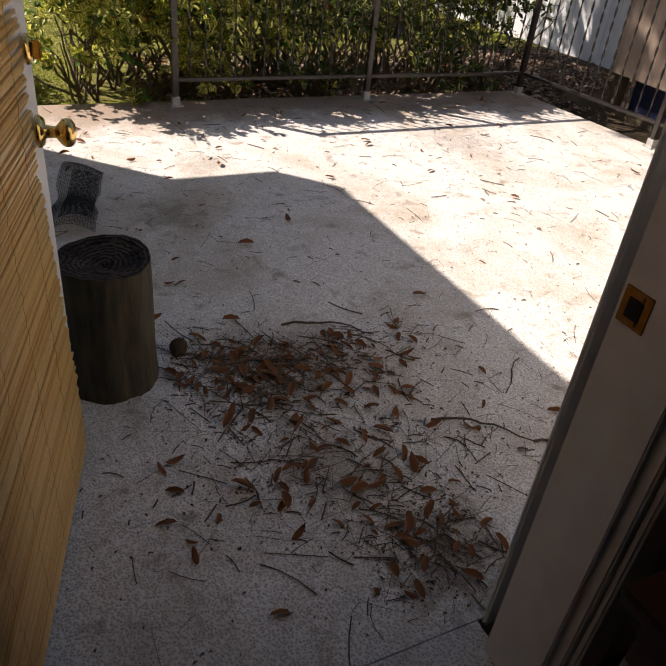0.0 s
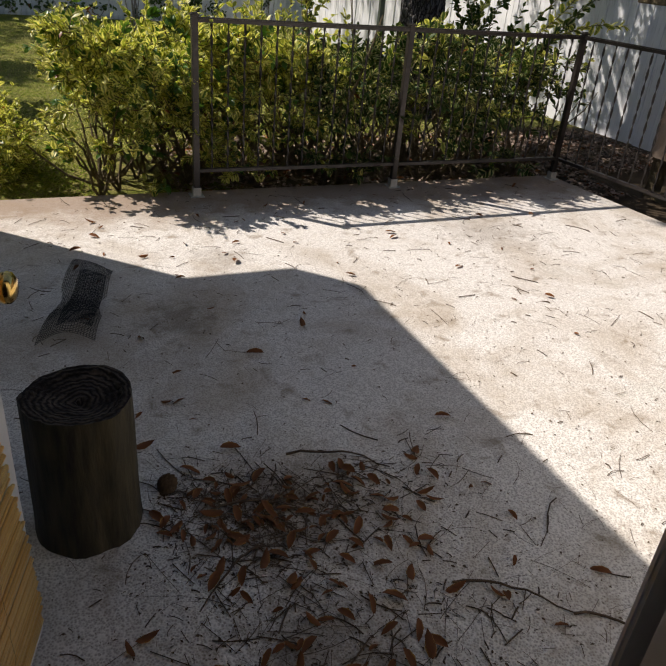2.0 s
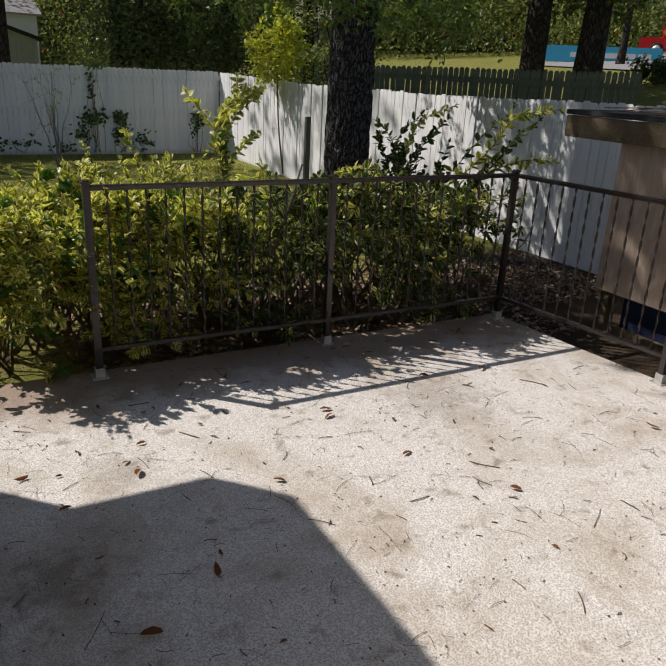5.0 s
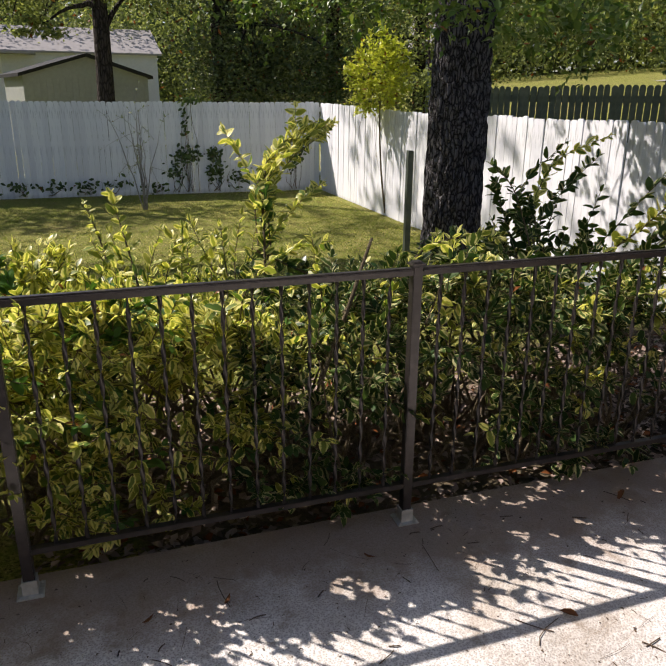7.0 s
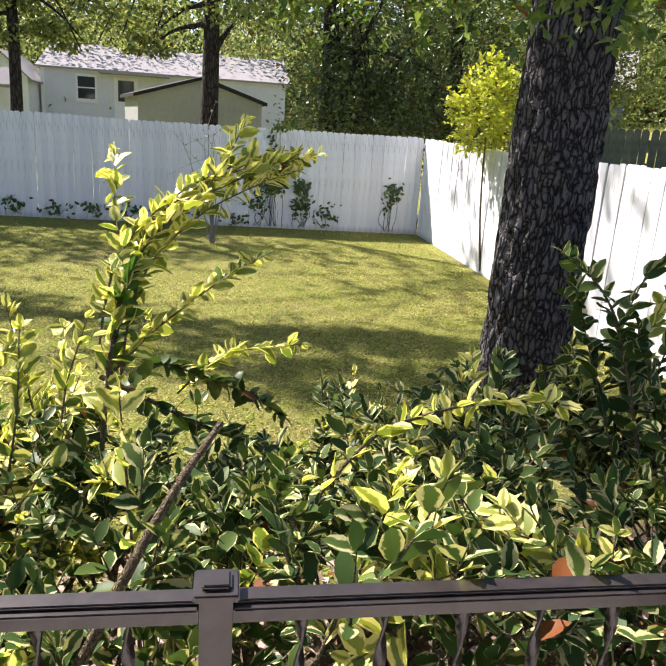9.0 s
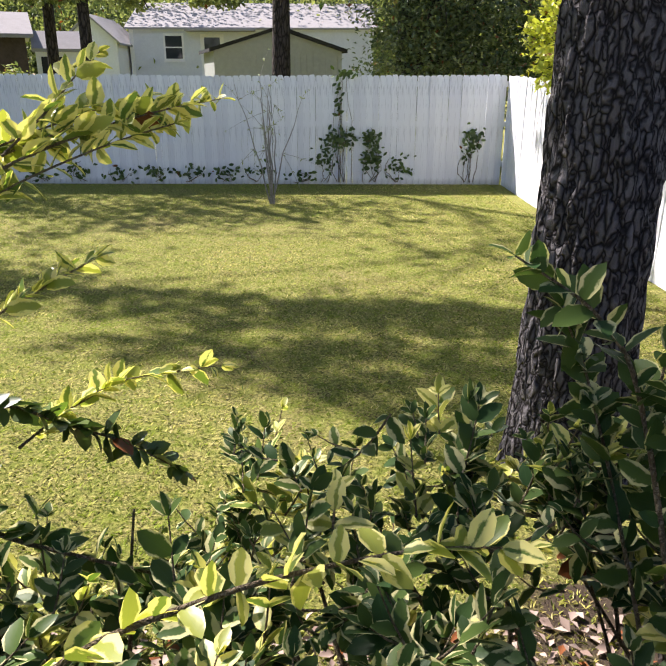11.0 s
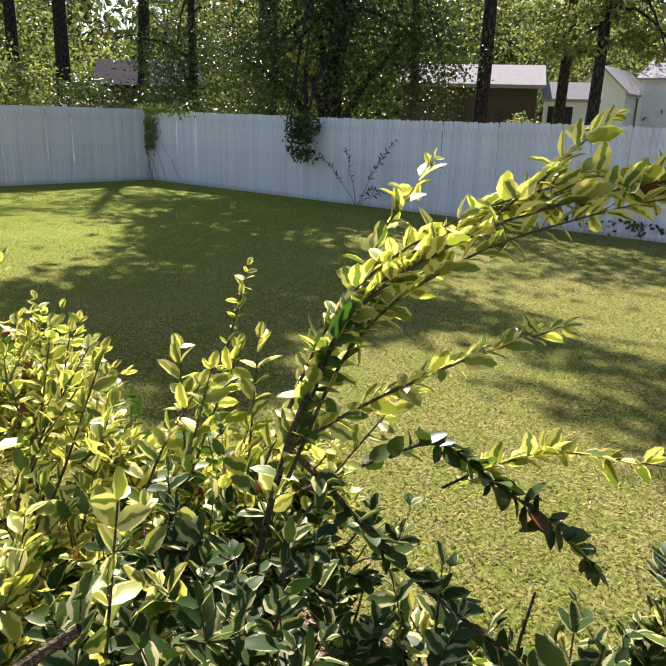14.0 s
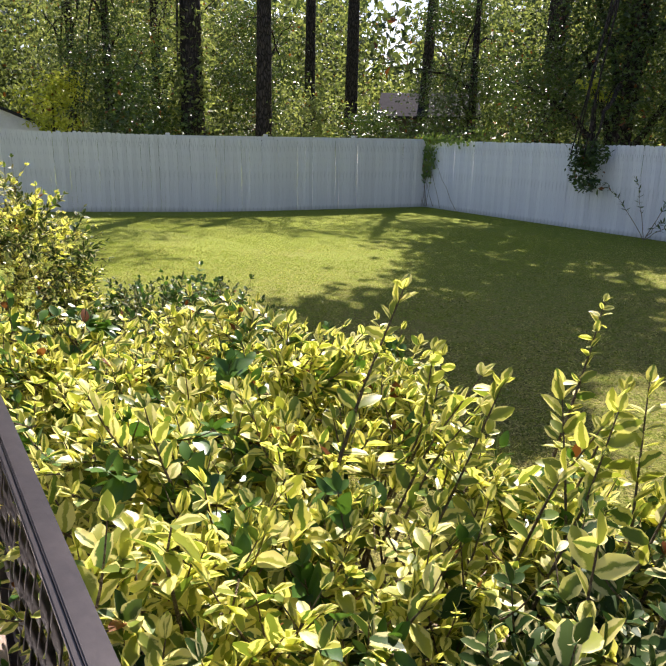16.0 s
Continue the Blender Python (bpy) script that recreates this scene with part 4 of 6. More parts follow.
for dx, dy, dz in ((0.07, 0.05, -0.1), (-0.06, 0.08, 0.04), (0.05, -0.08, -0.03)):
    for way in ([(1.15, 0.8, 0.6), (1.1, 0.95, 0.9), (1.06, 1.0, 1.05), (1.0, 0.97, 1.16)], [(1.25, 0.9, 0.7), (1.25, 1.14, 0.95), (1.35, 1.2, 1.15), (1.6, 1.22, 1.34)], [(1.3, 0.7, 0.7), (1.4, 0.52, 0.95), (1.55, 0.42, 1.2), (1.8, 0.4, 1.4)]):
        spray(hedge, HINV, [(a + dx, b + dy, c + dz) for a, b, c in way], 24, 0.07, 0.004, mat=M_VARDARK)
spray(hedge, HINV, [(-0.9, 0.6, 0.7), (-0.95, 0.75, 1.0), (-1.0, 0.9, 1.22)], 12, 0.065)
spray(hedge, HINV, [(-1.0, 1.5, 0.6), (-1.06, 1.7, 0.9), (-1.12, 1.83, 1.06)], 14, 0.055)


spray(hedge, HINV, [(0.1, 0.45, 0.8), (0.306, 0.6, 0.975), (0.508, 0.68, 1.0), (0.7, 0.75, 0.99), (0.85, 0.8, 0.95)], 26, 0.06, 0.005)
spray(hedge, HINV, [(0.15, 0.2, 0.75), (0.22, 0.2, 0.95), (0.25, 0.19, 1.06)], 7, 0.07, 0.004)
spray(hedge, HINV, [(-0.62, 0.2, 0.7), (-0.6, 0.16, 0.95), (-0.5, 0.14, 1.07)], 9, 0.066, 0.004)

for k in range(9):
    x, y = -1.05 + 0.075 * k, 0.8 + 0.45 * rng.random()
    spray(hedge, HINV, [(x, y - 0.12, 0.6), (x + 0.02, y, 0.85), (x + rng.normal(0, 0.06), y + 0.08, 0.97 + 0.09 * rng.random())], 11, 0.06, 0.004)

# bare thick twig standing out of the hedge top behind the middle post
part("branch", tubes("branch", [(smooth_path([(-0.3, 0.2, 0.55), (-0.16, 0.24, 0.86), (-0.07, 0.34, 1.0), (0.0, 0.43, 1.07)], 12), np.linspace(0.011, 0.006, 12))], 7), M_STEM, hedge, "bare brown branch").matrix_parent_inverse = HINV


def ball_fill(c, r, low=-0.9, shell=0.25):
    """Places near the surface of a lumpy ellipsoid with the way outwards."""
    c, r = np.asarray(c, float), np.asarray(r, float)

    def f():
        while True:
            d = unit(rng.normal(0, 1, 3))
            if d[2] > low:
                break
        k = (1 - abs(rng.normal(0, shell))) * (1 + 0.16 * math.sin(5 * d[0] + 3 * d[2]) * math.cos(4 * d[1]))
        return c + r * d * k, d
    return f


def ball_stems(c, r, n, base_z):
    c, r = np.asarray(c, float), np.asarray(r, float)
    return [(bent((c[0] + rng.normal(0, 0.1), c[1] + rng.normal(0, 0.1), base_z - 0.05), c + r * unit(rng.normal(0, 1, 3)) * 0.8, (0, 0, 0.05), 5), np.linspace(0.014, 0.004, 5)) for _ in range(n)]


shrub("bush", "tall variegated bush beside the hedge", (-5.0, 0.45, -0.1), ball_fill((-5.0, 0.45, 0.5), (0.52, 0.6, 0.72)), ball_stems((-5.0, 0.45, 0.5), (0.4, 0.5, 0.6), 14, -0.1), M_VAR, 0.055, FINE, 900, accent=(M_VARDARK, 0.45))
shrub("low_bush", "low dark green and cream bush on the lawn edge", (-4.5, 1.6, -0.1), ball_fill((-4.45, 1.55, 0.05), (0.95, 0.72, 0.38), -0.3), ball_stems((-4.45, 1.55, 0.05), (0.8, 0.6, 0.3), 14, -0.1), M_VARDARK, 0.055, FINE, 700, accent=(M_GREENLEAF, 0.3))
shrub("bush", "sunlit variegated bush at the hedge end", (-3.0, 0.95, -0.1), ball_fill((-2.95, 0.95, 0.08), (0.6, 0.6, 0.45), -0.5), ball_stems((-2.95, 0.95, 0.08), (0.45, 0.45, 0.35), 12, -0.1), M_VAR, 0.05, FINE, 620)


def limb_tree(name, label, base, top_z, r0, lean=(0, 0), crown=(), leaf=0.1, mat=M_FARLEAF, bark=M_BARKDARK, shape=SIMPLE, limbs=8, category="tree", seg=12, limb_from=0.45):
    """A tree: tapering trunk with root flare, limbs into the crown clumps, many leaves. crown: (centre, radii, number of leaves)."""
    t = thing(name, label, category, base)
    b = np.asarray(base, float)
    inv = Matrix.Translation((-b[0], -b[1], -b[2]))
    n = 18
    k = np.linspace(0, 1, n)
    pts = b + np.stack([lean[0] * k + 0.05 * np.sin(5 * k) * (top_z > 5), lean[1] * k, -0.1 + (top_z - b[2]) * k], -1)
    rad = r0 * (1.0 - 0.55 * k) * (1 + 0.35 * np.exp(-k * 16))
    tr = part("trunk", tubes("trunk", [(pts, rad)], seg), bark, t)
    tr.matrix_parent_inverse = inv
    paths = []
    for c, r, _ in crown:
        for _k in range(max(1, limbs // max(1, len(crown)))):
            s = int(rng.integers(int(n * limb_from), n))
            e = np.asarray(c, float) + np.asarray(r, float) * rng.normal(0, 0.4, 3)
            paths.append((bent(pts[s], e, (0, 0, 0.12 * np.linalg.norm(e - pts[s])), 8, 0.03), np.linspace(rad[s] * 0.45, 0.012, 8)))
    if paths:
        part("branchwork", tubes("branchwork", paths, 7), bark, t).matrix_parent_inverse = inv
    A, S = [], []
    for c, r, m in crown:
        cl = max(6, m // 60)
        cc = np.asarray(c, float) + np.asarray(r, float) * unit(rng.normal(0, 1, (cl, 3))) * rng.uniform(0.35, 1.0, (cl, 1))
        idx = rng.integers(0, cl, m)
        A.append(cc[idx] + rng.normal(0, 1, (m, 3)) * np.asarray(r, float) * np.array((0.2, 0.2, 0.13)))
        S.append(np.full(m, leaf) * rng.uniform(0.6, 1.3, m))
    if A:
        A = np.concatenate(A)
        D = rng.normal(0, 1, A.shape) * np.array((1, 1, 0.6)) - np.array((0, 0, 0.25))
        U = rng.normal(0, 0.7, A.shape) + np.array((0, 0, 1.0))
        part("crown", leaf_mesh("crown", A, D, U, np.concatenate(S), shape), mat, t).matrix_parent_inverse = inv
    return t


# the big oak beside the hedge: displaced ridged trunk
OAK_LOW = ((0.2, 4.4, 2.5), (0.6, 4.1, 2.45), (0.95, 3.85, 2.4), (1.2, 3.5, 2.35), (1.3, 2.3, 2.2), (1.75, 2.1, 2.2), (1.95, 2.35, 2.15), (2.3, 2.3, 2.1), (2.8, 2.6, 2.2), (1.4, 3.2, 2.45), (3.1, 3.2, 2.3))


def oak():
    b = np.array((1.645, 2.8, -0.2))
    t = thing("oak_tree", "large oak with ridged grey bark beside the fence", "tree", b)
    inv = Matrix.Translation(tuple(-b))
    nz, ns = 300, 120
    z = np.linspace(0, 1, nz)
    th = np.linspace(0, 2 * math.pi, ns, endpoint=False)
    r = 0.222 * (1 - 0.2 * z) * (1 + 0.5 * np.exp(-z * 26))
    H = 6.5
    cx = b[0] + 0.05 * z
    cy = b[1] + 0.05 * z
    co = np.zeros((nz, ns, 3))
    for i in range(nz):
        zz = H * z[i]
        for j in range(ns):
            a = th[j]
            p = Vector((math.cos(a) * 3.4, math.sin(a) * 3.4, zz * 2.6))
            w = noise.noise(p * 0.8) * 0.9
            q = Vector((math.cos(a) * 5.2 + w, math.sin(a) * 5.2 + w, zz * 3.4))
            d = noise.voronoi(q, distance_metric="DISTANCE", exponent=2.5)[0]
            ridge = min(1.0, (d[1] - d[0]) * 2.2)
            rr = r[i] * (1 + 0.05 * noise.noise(Vector((a * 0.7, 0, zz * 0.5)))) + 0.022 * ridge + 0.006 * noise.noise(p * 4)
            co[i, j] = (cx[i] + rr * math.cos(a), cy[i] + rr * math.sin(a), b[2] - 0.1 + zz)
    i, j = np.meshgrid(np.arange(nz - 1), np.arange(ns), indexing="ij")
    q = np.stack([i * ns + j, i * ns + (j + 1) % ns, (i + 1) * ns + (j + 1) % ns, (i + 1) * ns + j], -1).reshape(-1)
    part("trunk", raw_mesh("trunk", co.reshape(-1, 3), q, np.arange(0, len(q), 4)), M_BARK, t).matrix_parent_inverse = inv
    limb_ends = [((1.85, 2.85, 2.15), (3.4, 3.9, 2.9)), ((1.9, 2.8, 2.9), (0.4, 4.2, 4.0)), ((1.92, 2.85, 3.4), (3.6, 1.6, 4.4)), ((1.95, 2.9, 3.9), (0.8, 5.0, 5.2)), ((2.0, 2.9, 4.4), (3.4, 4.4, 6.2)), ((2.0, 2.9, 5.0), (1.4, 3.4, 7.5)), ((1.7, 2.85, 4.6), (-2.2, 3.8, 7.2)), ((1.7, 2.9, 5.0), (-3.3, 5.8, 8.1)), ((1.7, 2.9, 5.2), (-0.8, 5.4, 7.3))]
    paths = [(bent(a, e, (0, 0, 0.15), 9, 0.02), np.linspace(0.075 if k else 0.06, 0.012, 9)) for k, (a, e) in enumerate(limb_ends)]
    for a, e in limb_ends:
        for _ in range(7):
            s = np.asarray(a) + (np.asarray(e) - np.asarray(a)) * rng.uniform(0.35, 1.0)
            paths.append((bent(s, s + rng.normal(0, 1, 3) * np.array((0.7, 0.7, 0.3)) - np.array((0, 0, 0.25)), (0, 0, 0.08), 6, 0.015), np.linspace(0.014, 0.003, 6)))
    part("branchwork", tubes("branchwork", paths, 8), M_BARK, t).matrix_parent_inverse = inv
    A, D, U, S = [], [], [], []
    # clumps above z 7 are unseen, added to shade hedge, lean-to and fence
    clumps = [((0.9, 4.2, 2.85), (1.0, 0.8, 0.22), 60), ((2.6, 3.6, 2.75), (0.9, 0.7, 0.3), 60), ((3.2, 3.4, 2.9), (0.8, 1.0, 0.4), 60), ((1.0, 4.6, 3.6), (1.5, 1.2, 0.5), 110), ((3.0, 3.6, 3.9), (1.4, 1.2, 0.6), 110), ((1.9, 4.0, 5.2), (2.0, 1.6, 0.9), 150), ((2.2, 3.2, 7.2), (2.0, 1.8, 1.0), 150), ((-3.4, 5.9, 8.0), (1.1, 0.65, 0.4), 200), ((-2.2, 3.6, 7.1), (0.75, 0.9, 0.4), 170), ((-0.9, 5.4, 7.1), (1.2, 1.2, 0.4), 190), ((0.6, 4.4, 7.2), (1.3, 1.2, 0.5), 190), ((-1.1, 3.0, 7.4), (0.7, 0.7, 0.3), 110)] + [(c, (0.35, 0.4, 0.2), 17) for c in OAK_LOW]
    for c, r, m in clumps:
        for _ in range(m):
            p = np.asarray(c) + np.asarray(r) * rng.normal(0, 0.55, 3)
            d = rng.normal(0, 1, 3) * np.array((1, 1, 0.4)) - np.array((0, 0, 0.45))
            pts = bent(p, p + unit(d) * rng.uniform(0.18, 0.35), (0, 0, 0.03), 4)
            q4 = sprig_leaves(pts, int(rng.integers(4, 7)), rng.uniform(0.065, 0.1) * (1.45 if p[2] > 6 else 1), 0.9, 0.5)
            A += q4[0]; D += q4[1]; U += q4[2]; S += q4[3]
    part("crown", leaf_mesh("crown", A, D, U, S, SIMPLE), M_OAKLEAF, t).matrix_parent_inverse = inv


oak()

# ---- garden trees and plants ----
def post_stub():
    p = part("garden_post", box(2.56, 2.63, 5.64, 5.71, -0.35, 1.02, 0.004), m_plain("green_painted_post", (0.035, 0.05, 0.035), (0.07, 0.085, 0.06), 20, 0.7))
    tagged(p, "short dark green wooden post standing on the lawn", "post")


post_stub()

shrub("vine", "sunlit lime-green vine hanging over the white fence", (3.35, 8.6, 1.5), ball_fill((3.35, 8.6, 1.95), (0.42, 0.62, 0.55), -0.9, 0.3), [(bent((3.5, 8.5, -0.2), (3.35, 8.5, 1.6), (0, 0.1, 0), 6), np.linspace(0.02, 0.01, 6)), (bent((3.3, 8.3, 1.7), (3.2, 8.1, 0.55), (-0.1, 0, 0.1), 8), np.linspace(0.004, 0.002, 8)), (bent((3.3, 8.6, 1.7), (3.15, 8.9, 0.6), (-0.1, 0, 0.1), 8), np.linspace(0.004, 0.002, 8))], M_LIMELEAF, 0.085, ROUND, 330, (0.1, 0.2), (3, 6), "vine")


def ivy(label, at, patches, way, n_leaf=0.08, mat=M_DARKLEAF):
    """Ivy clinging to a fence: flat patches (centre, half width, half height, leaves) just proud of the boards."""
    t = thing("ivy", label, "ivy", at)
    inv = Matrix.Translation([-c for c in at])
    A, D, U, S, st = [], [], [], [], []
    side = np.array((way[1], -way[0], 0.0))
    for c, w, h, m in patches:
        for _ in range(m):
            u, v = rng.normal(0, 0.5, 2)
            A.append(np.asarray(c) + side * w * u + np.array((0, 0, h * v)) + np.asarray(way) * rng.uniform(0.015, 0.06))
            D.append(side * rng.normal(0, 1) + np.array((0, 0, rng.normal(-0.3, 0.8))))
            U.append(np.asarray(way) + rng.normal(0, 0.35, 3))
            S.append(n_leaf * rng.uniform(0.6, 1.3))
        for _ in range(3):
            e = np.asarray(c) + side * w * rng.normal(0, 0.5) + np.array((0, 0, h * rng.normal(0.3, 0.5))) + np.asarray(way) * 0.02
            b = np.asarray(c) + side * w * rng.normal(0, 0.3) + np.asarray(way) * 0.02
            b[2] = -0.2
            st.append((bent(b, e, side * rng.normal(0, 0.1), 8, 0.012), np.linspace(0.006, 0.003, 8)))
    for one in st:
        part("stem", tubes("stem", [one], 5), M_STEM, t).matrix_parent_inverse = inv
    part("foliage", leaf_mesh("foliage", A, D, U, S, ROUND), mat, t).matrix_parent_inverse = inv


def fb(x):
    return 12.42 + (x + 15.0) / 18.53 * (-0.32) - 0.012


FW = np.array((0.0, -1.0, 0.0))
ivy("dark ivy patches climbing the white back fence", (0.9, fb(0.9), -0.2), [((0.72, fb(0.7), 0.5), 0.25, 0.2, 95), ((0.5, fb(0.5), 0.2), 0.16, 0.2, 40), ((1.3, fb(1.3), 0.52), 0.2, 0.14, 60), ((1.3, fb(1.3), 0.2), 0.2, 0.26, 70), ((0.75, fb(0.7), 1.1), 0.05, 0.45, 26), ((0.85, fb(0.8), 1.55), 0.2, 0.08, 30), ((1.75, fb(1.7), 0.05), 0.25, 0.2, 35)], FW)
ivy("small ivy patch on the back fence near the corner", (3.0, fb(3.0), -0.2), [((3.0, fb(3.0), 0.55), 0.18, 0.16, 55), ((2.9, fb(2.9), 0.3), 0.1, 0.15, 18)], FW)
ivy("low ivy along the foot of the back fence", (-1.8, fb(-1.8), -0.2), [((x, fb(x), -0.12 + 0.12 * abs(math.sin(x * 3))), 0.28, 0.11, 26) for x in (-4.4, -3.7, -3.0, -2.4, -1.8, -1.2, -0.6, 0.1)], FW)
ivy("leafy vine hanging over the fence corner", (-15.0, 12.3, 1.2), [((-14.6, fb(-14.6) - 0.04, 1.55), 1.3, 0.12, 260), ((-14.8, fb(-14.8) - 0.08, 1.15), 0.35, 0.4, 190), ((-14.9, fb(-14.9) - 0.08, 0.75), 0.2, 0.3, 90)], FW, 0.1, M_OAKLEAF)


def sapling():
    b = (-0.24, 10.2, -0.25)
    t = thing("sapling", "thin pale sapling with sparse leaves on the lawn", "sapling", b)
    inv = Matrix.Translation((0.24, -10.2, 0.25))
    st, A, D, U, S = [], [], [], [], []
    for k in range(9):
        e = np.array((b[0] + rng.normal(0, 0.38), b[1] + rng.normal(0, 0.3), rng.uniform(0.7, 1.5)))
        pts = bent((b[0] + rng.normal(0, 0.02), b[1], b[2] - 0.02), e, (0, 0, 0.1), 8, 0.012)
        st.append((pts, np.linspace(0.013, 0.003, 8)))
        for _ in range(3):
            q = pts[int(rng.integers(3, 8))]
            e2 = q + rng.normal(0, 0.2, 3)
            p2 = bent(q, e2, (0, 0, 0.02), 4)
            st.append((p2, np.linspace(0.004, 0.0015, 4)))
            r4 = sprig_leaves(p2, 3, 0.06)
            A += r4[0]; D += r4[1]; U += r4[2]; S += r4[3]
    part("stem", tubes("stem", st, 5), m_bark("pale_sapling_bark", (0.3, 0.28, 0.25), (0.55, 0.53, 0.5), 30), t).matrix_parent_inverse = inv
    part("foliage", leaf_mesh("foliage", A, D, U, S, NARROW), m_leaf("pale_sapling_leaf", (0.22, 0.26, 0.1), (0.3, 0.4, 0.1), 0.0, (0.4, 0.42, 0.22), 0.4, 0.3), t).matrix_parent_inverse = inv


sapling()


def weed():
    b = (-7.9, 12.05, -0.25)
    t = thing("tall_weed", "arching weed with narrow leaves against the back fence", "weed", b)
    inv = Matrix.Translation([-c for c in b])
    st, A, D, U, S = [], [], [], [], []
    for e, m in (((-7.0, 12.0, 1.1), 14), ((-8.9, 12.0, 0.75), 12), ((-7.2, 11.8, 0.2), 10), ((-8.2, 12.0, 0.9), 9), ((-6.9, 11.9, 0.1), 8)):
        pts = bent(b, e, (0, 0, 0.12), 10, 0.01)
        st.append((pts, np.linspace(0.008, 0.002, 10)))
        r4 = sprig_leaves(pts, m, 0.12, 0.8, 0.4, 0.35)
        A += r4[0]; D += r4[1]; U += r4[2]; S += r4[3]
    for one in st:
        part("stem", tubes("stem", [one], 5), M_STEM, t).matrix_parent_inverse = inv
    part("foliage", leaf_mesh("foliage", A, D, U, S, NARROW), M_DARKLEAF, t).matrix_parent_inverse = inv


weed()

GZ = -0.25
limb_tree("evergreen_tree", "broad dark evergreen tree hanging over the back fence", (-11.0, 15.0, GZ), 9.0, 0.26, (0.3, 0.2), [((-10.8, 15.0, 3.2), (2.6, 1.9, 2.2), 14000), ((-11.3, 15.6, 6.0), (2.6, 2.2, 2.4), 11000), ((-9.5, 12.0, 1.2), (0.55, 0.3, 0.65), 950), ((-12.9, 14.6, 2.6), (1.3, 1.3, 1.6), 4200), ((-8.4, 15.3, 3.0), (1.3, 1.2, 1.6), 4200)], 0.105, M_DARKLEAF, limbs=20, limb_from=0.15)
limb_tree("evergreen_tree", "dense dark tree behind the fence corner", (2.2, 16.6, GZ), 8.0, 0.2, (0, 0), [((2.7, 16.4, 2.3), (1.5, 1.3, 1.9), 7500), ((4.0, 15.6, 2.2), (1.8, 1.4, 1.8), 6500), ((3.0, 16.5, 4.8), (2.9, 2.0, 1.5), 6000)], 0.11, M_MIDLEAF, limbs=18, limb_from=0.1)
limb_tree("yard_tree", "slender tree with dark trunk and light crown beyond the fence", (-0.6, 17.3, GZ), 9.5, 0.24, (0.15, 0.1), [((-2.0, 17.0, 3.15), (0.8, 0.5, 0.3), 520), ((-2.2, 17.2, 3.9), (1.4, 1.0, 0.55), 1300), ((0.8, 17.0, 4.4), (1.5, 1.0, 0.9), 1500), ((-0.4, 17.5, 6.2), (3.0, 2.0, 1.5), 3600), ((-3.9, 17.0, 4.0), (1.2, 1.0, 0.8), 1300)], 0.13, M_FARLEAF, limbs=26, limb_from=0.3)
limb_tree("yard_tree", "leafy tree with a thin trunk in front of the grey house", (-4.9, 16.8, GZ), 8.0, 0.16, (0.1, 0.1), [((-5.4, 16.6, 3.2), (0.9, 0.6, 0.4), 800), ((-3.7, 16.7, 3.2), (0.9, 0.6, 0.35), 650), ((-5.6, 16.8, 3.8), (1.2, 0.9, 0.6), 1500), ((-4.6, 16.9, 5.2), (1.9, 1.3, 1.1), 2300)], 0.13, M_FARLEAF, limbs=10)
limb_tree("pine_tree", "dark straight tree trunk before the brown shed", (-7.4, 16.3, GZ), 11, 0.19, (0.1, 0), [((-7.4, 16.3, 8.5), (2.4, 2.0, 1.6), 2200)], 0.15, M_FARLEAF, limbs=8, limb_from=0.65)
limb_tree("pine_tree", "slim brown leaning trunk beyond the fence", (-8.75, 15.6, GZ), 10, 0.13, (-0.5, 0.1), [((-9.2, 15.7, 8.5), (1.8, 1.6, 1.4), 1500)], 0.15, M_FARLEAF, M_STEM, limbs=6, limb_from=0.65)
for bx, by, rr0, hh, lab in ((-22.1, 8.4, 0.4, 17, "thick dark tree trunk wrapped in climbing leaves"), (-21.2, 10.5, 0.28, 17, "tall dark pine trunk"), (-25.7, 14.8, 0.24, 18, "tall dark pine trunk"), (-24.9, 16.3, 0.29, 17, "tall forked dark trunk against the sky"), (-23.2, 18.6, 0.25, 17, "leaning bare tree trunk against the sky")):
    cr = [((bx, by, hh - 2.5), (3.0, 3.0, 2.0), 1500)]
    if rr0 > 0.38:
        cr.append(((bx, by, 3.0), (0.8, 0.8, 3.0), 1800))
    limb_tree("pine_tree", lab, (bx, by, GZ), hh, rr0, ((0.9, 0.3) if "leaning" in lab else (0.2, 0.1)), cr, 0.2, M_FARLEAF, limbs=8, limb_from=0.4)
# both shade_tree crowns are out of view, placed by where shadows should fall
limb_tree("shade_tree", "tall leafy oak added beyond the back fence, its unseen crown shading the lawn", (-16.5, 18.5, GZ), 14, 0.4, (0.5, 0), [((-15.2, 18.2, 11.0), (3.0, 2.4, 1.8), 3000), ((-18.0, 17.5, 11.0), (1.9, 1.6, 0.7), 1700), ((-16.0, 16.0, 11.2), (2.0, 1.7, 0.7), 1900), ((-14.0, 14.4, 11.0), (2.0, 1.7, 0.7), 1900), ((-12.6, 12.2, 11.0), (1.7, 1.6, 0.6), 1700), ((-12.7, 14.1, 11.0), (1.5, 1.2, 0.5), 1500), ((-12.4, 10.8, 11.0), (1.3, 1.1, 0.5), 1100), ((-10.9, 12.6, 11.0), (1.1, 1.0, 0.5), 800), ((-11.4, 11.2, 11.0), (1.1, 0.9, 0.4), 1000), ((-10.6, 10.5, 11.0), (0.8, 0.8, 0.4), 700)], 0.26, M_FARLEAF, limbs=14, limb_from=0.55)
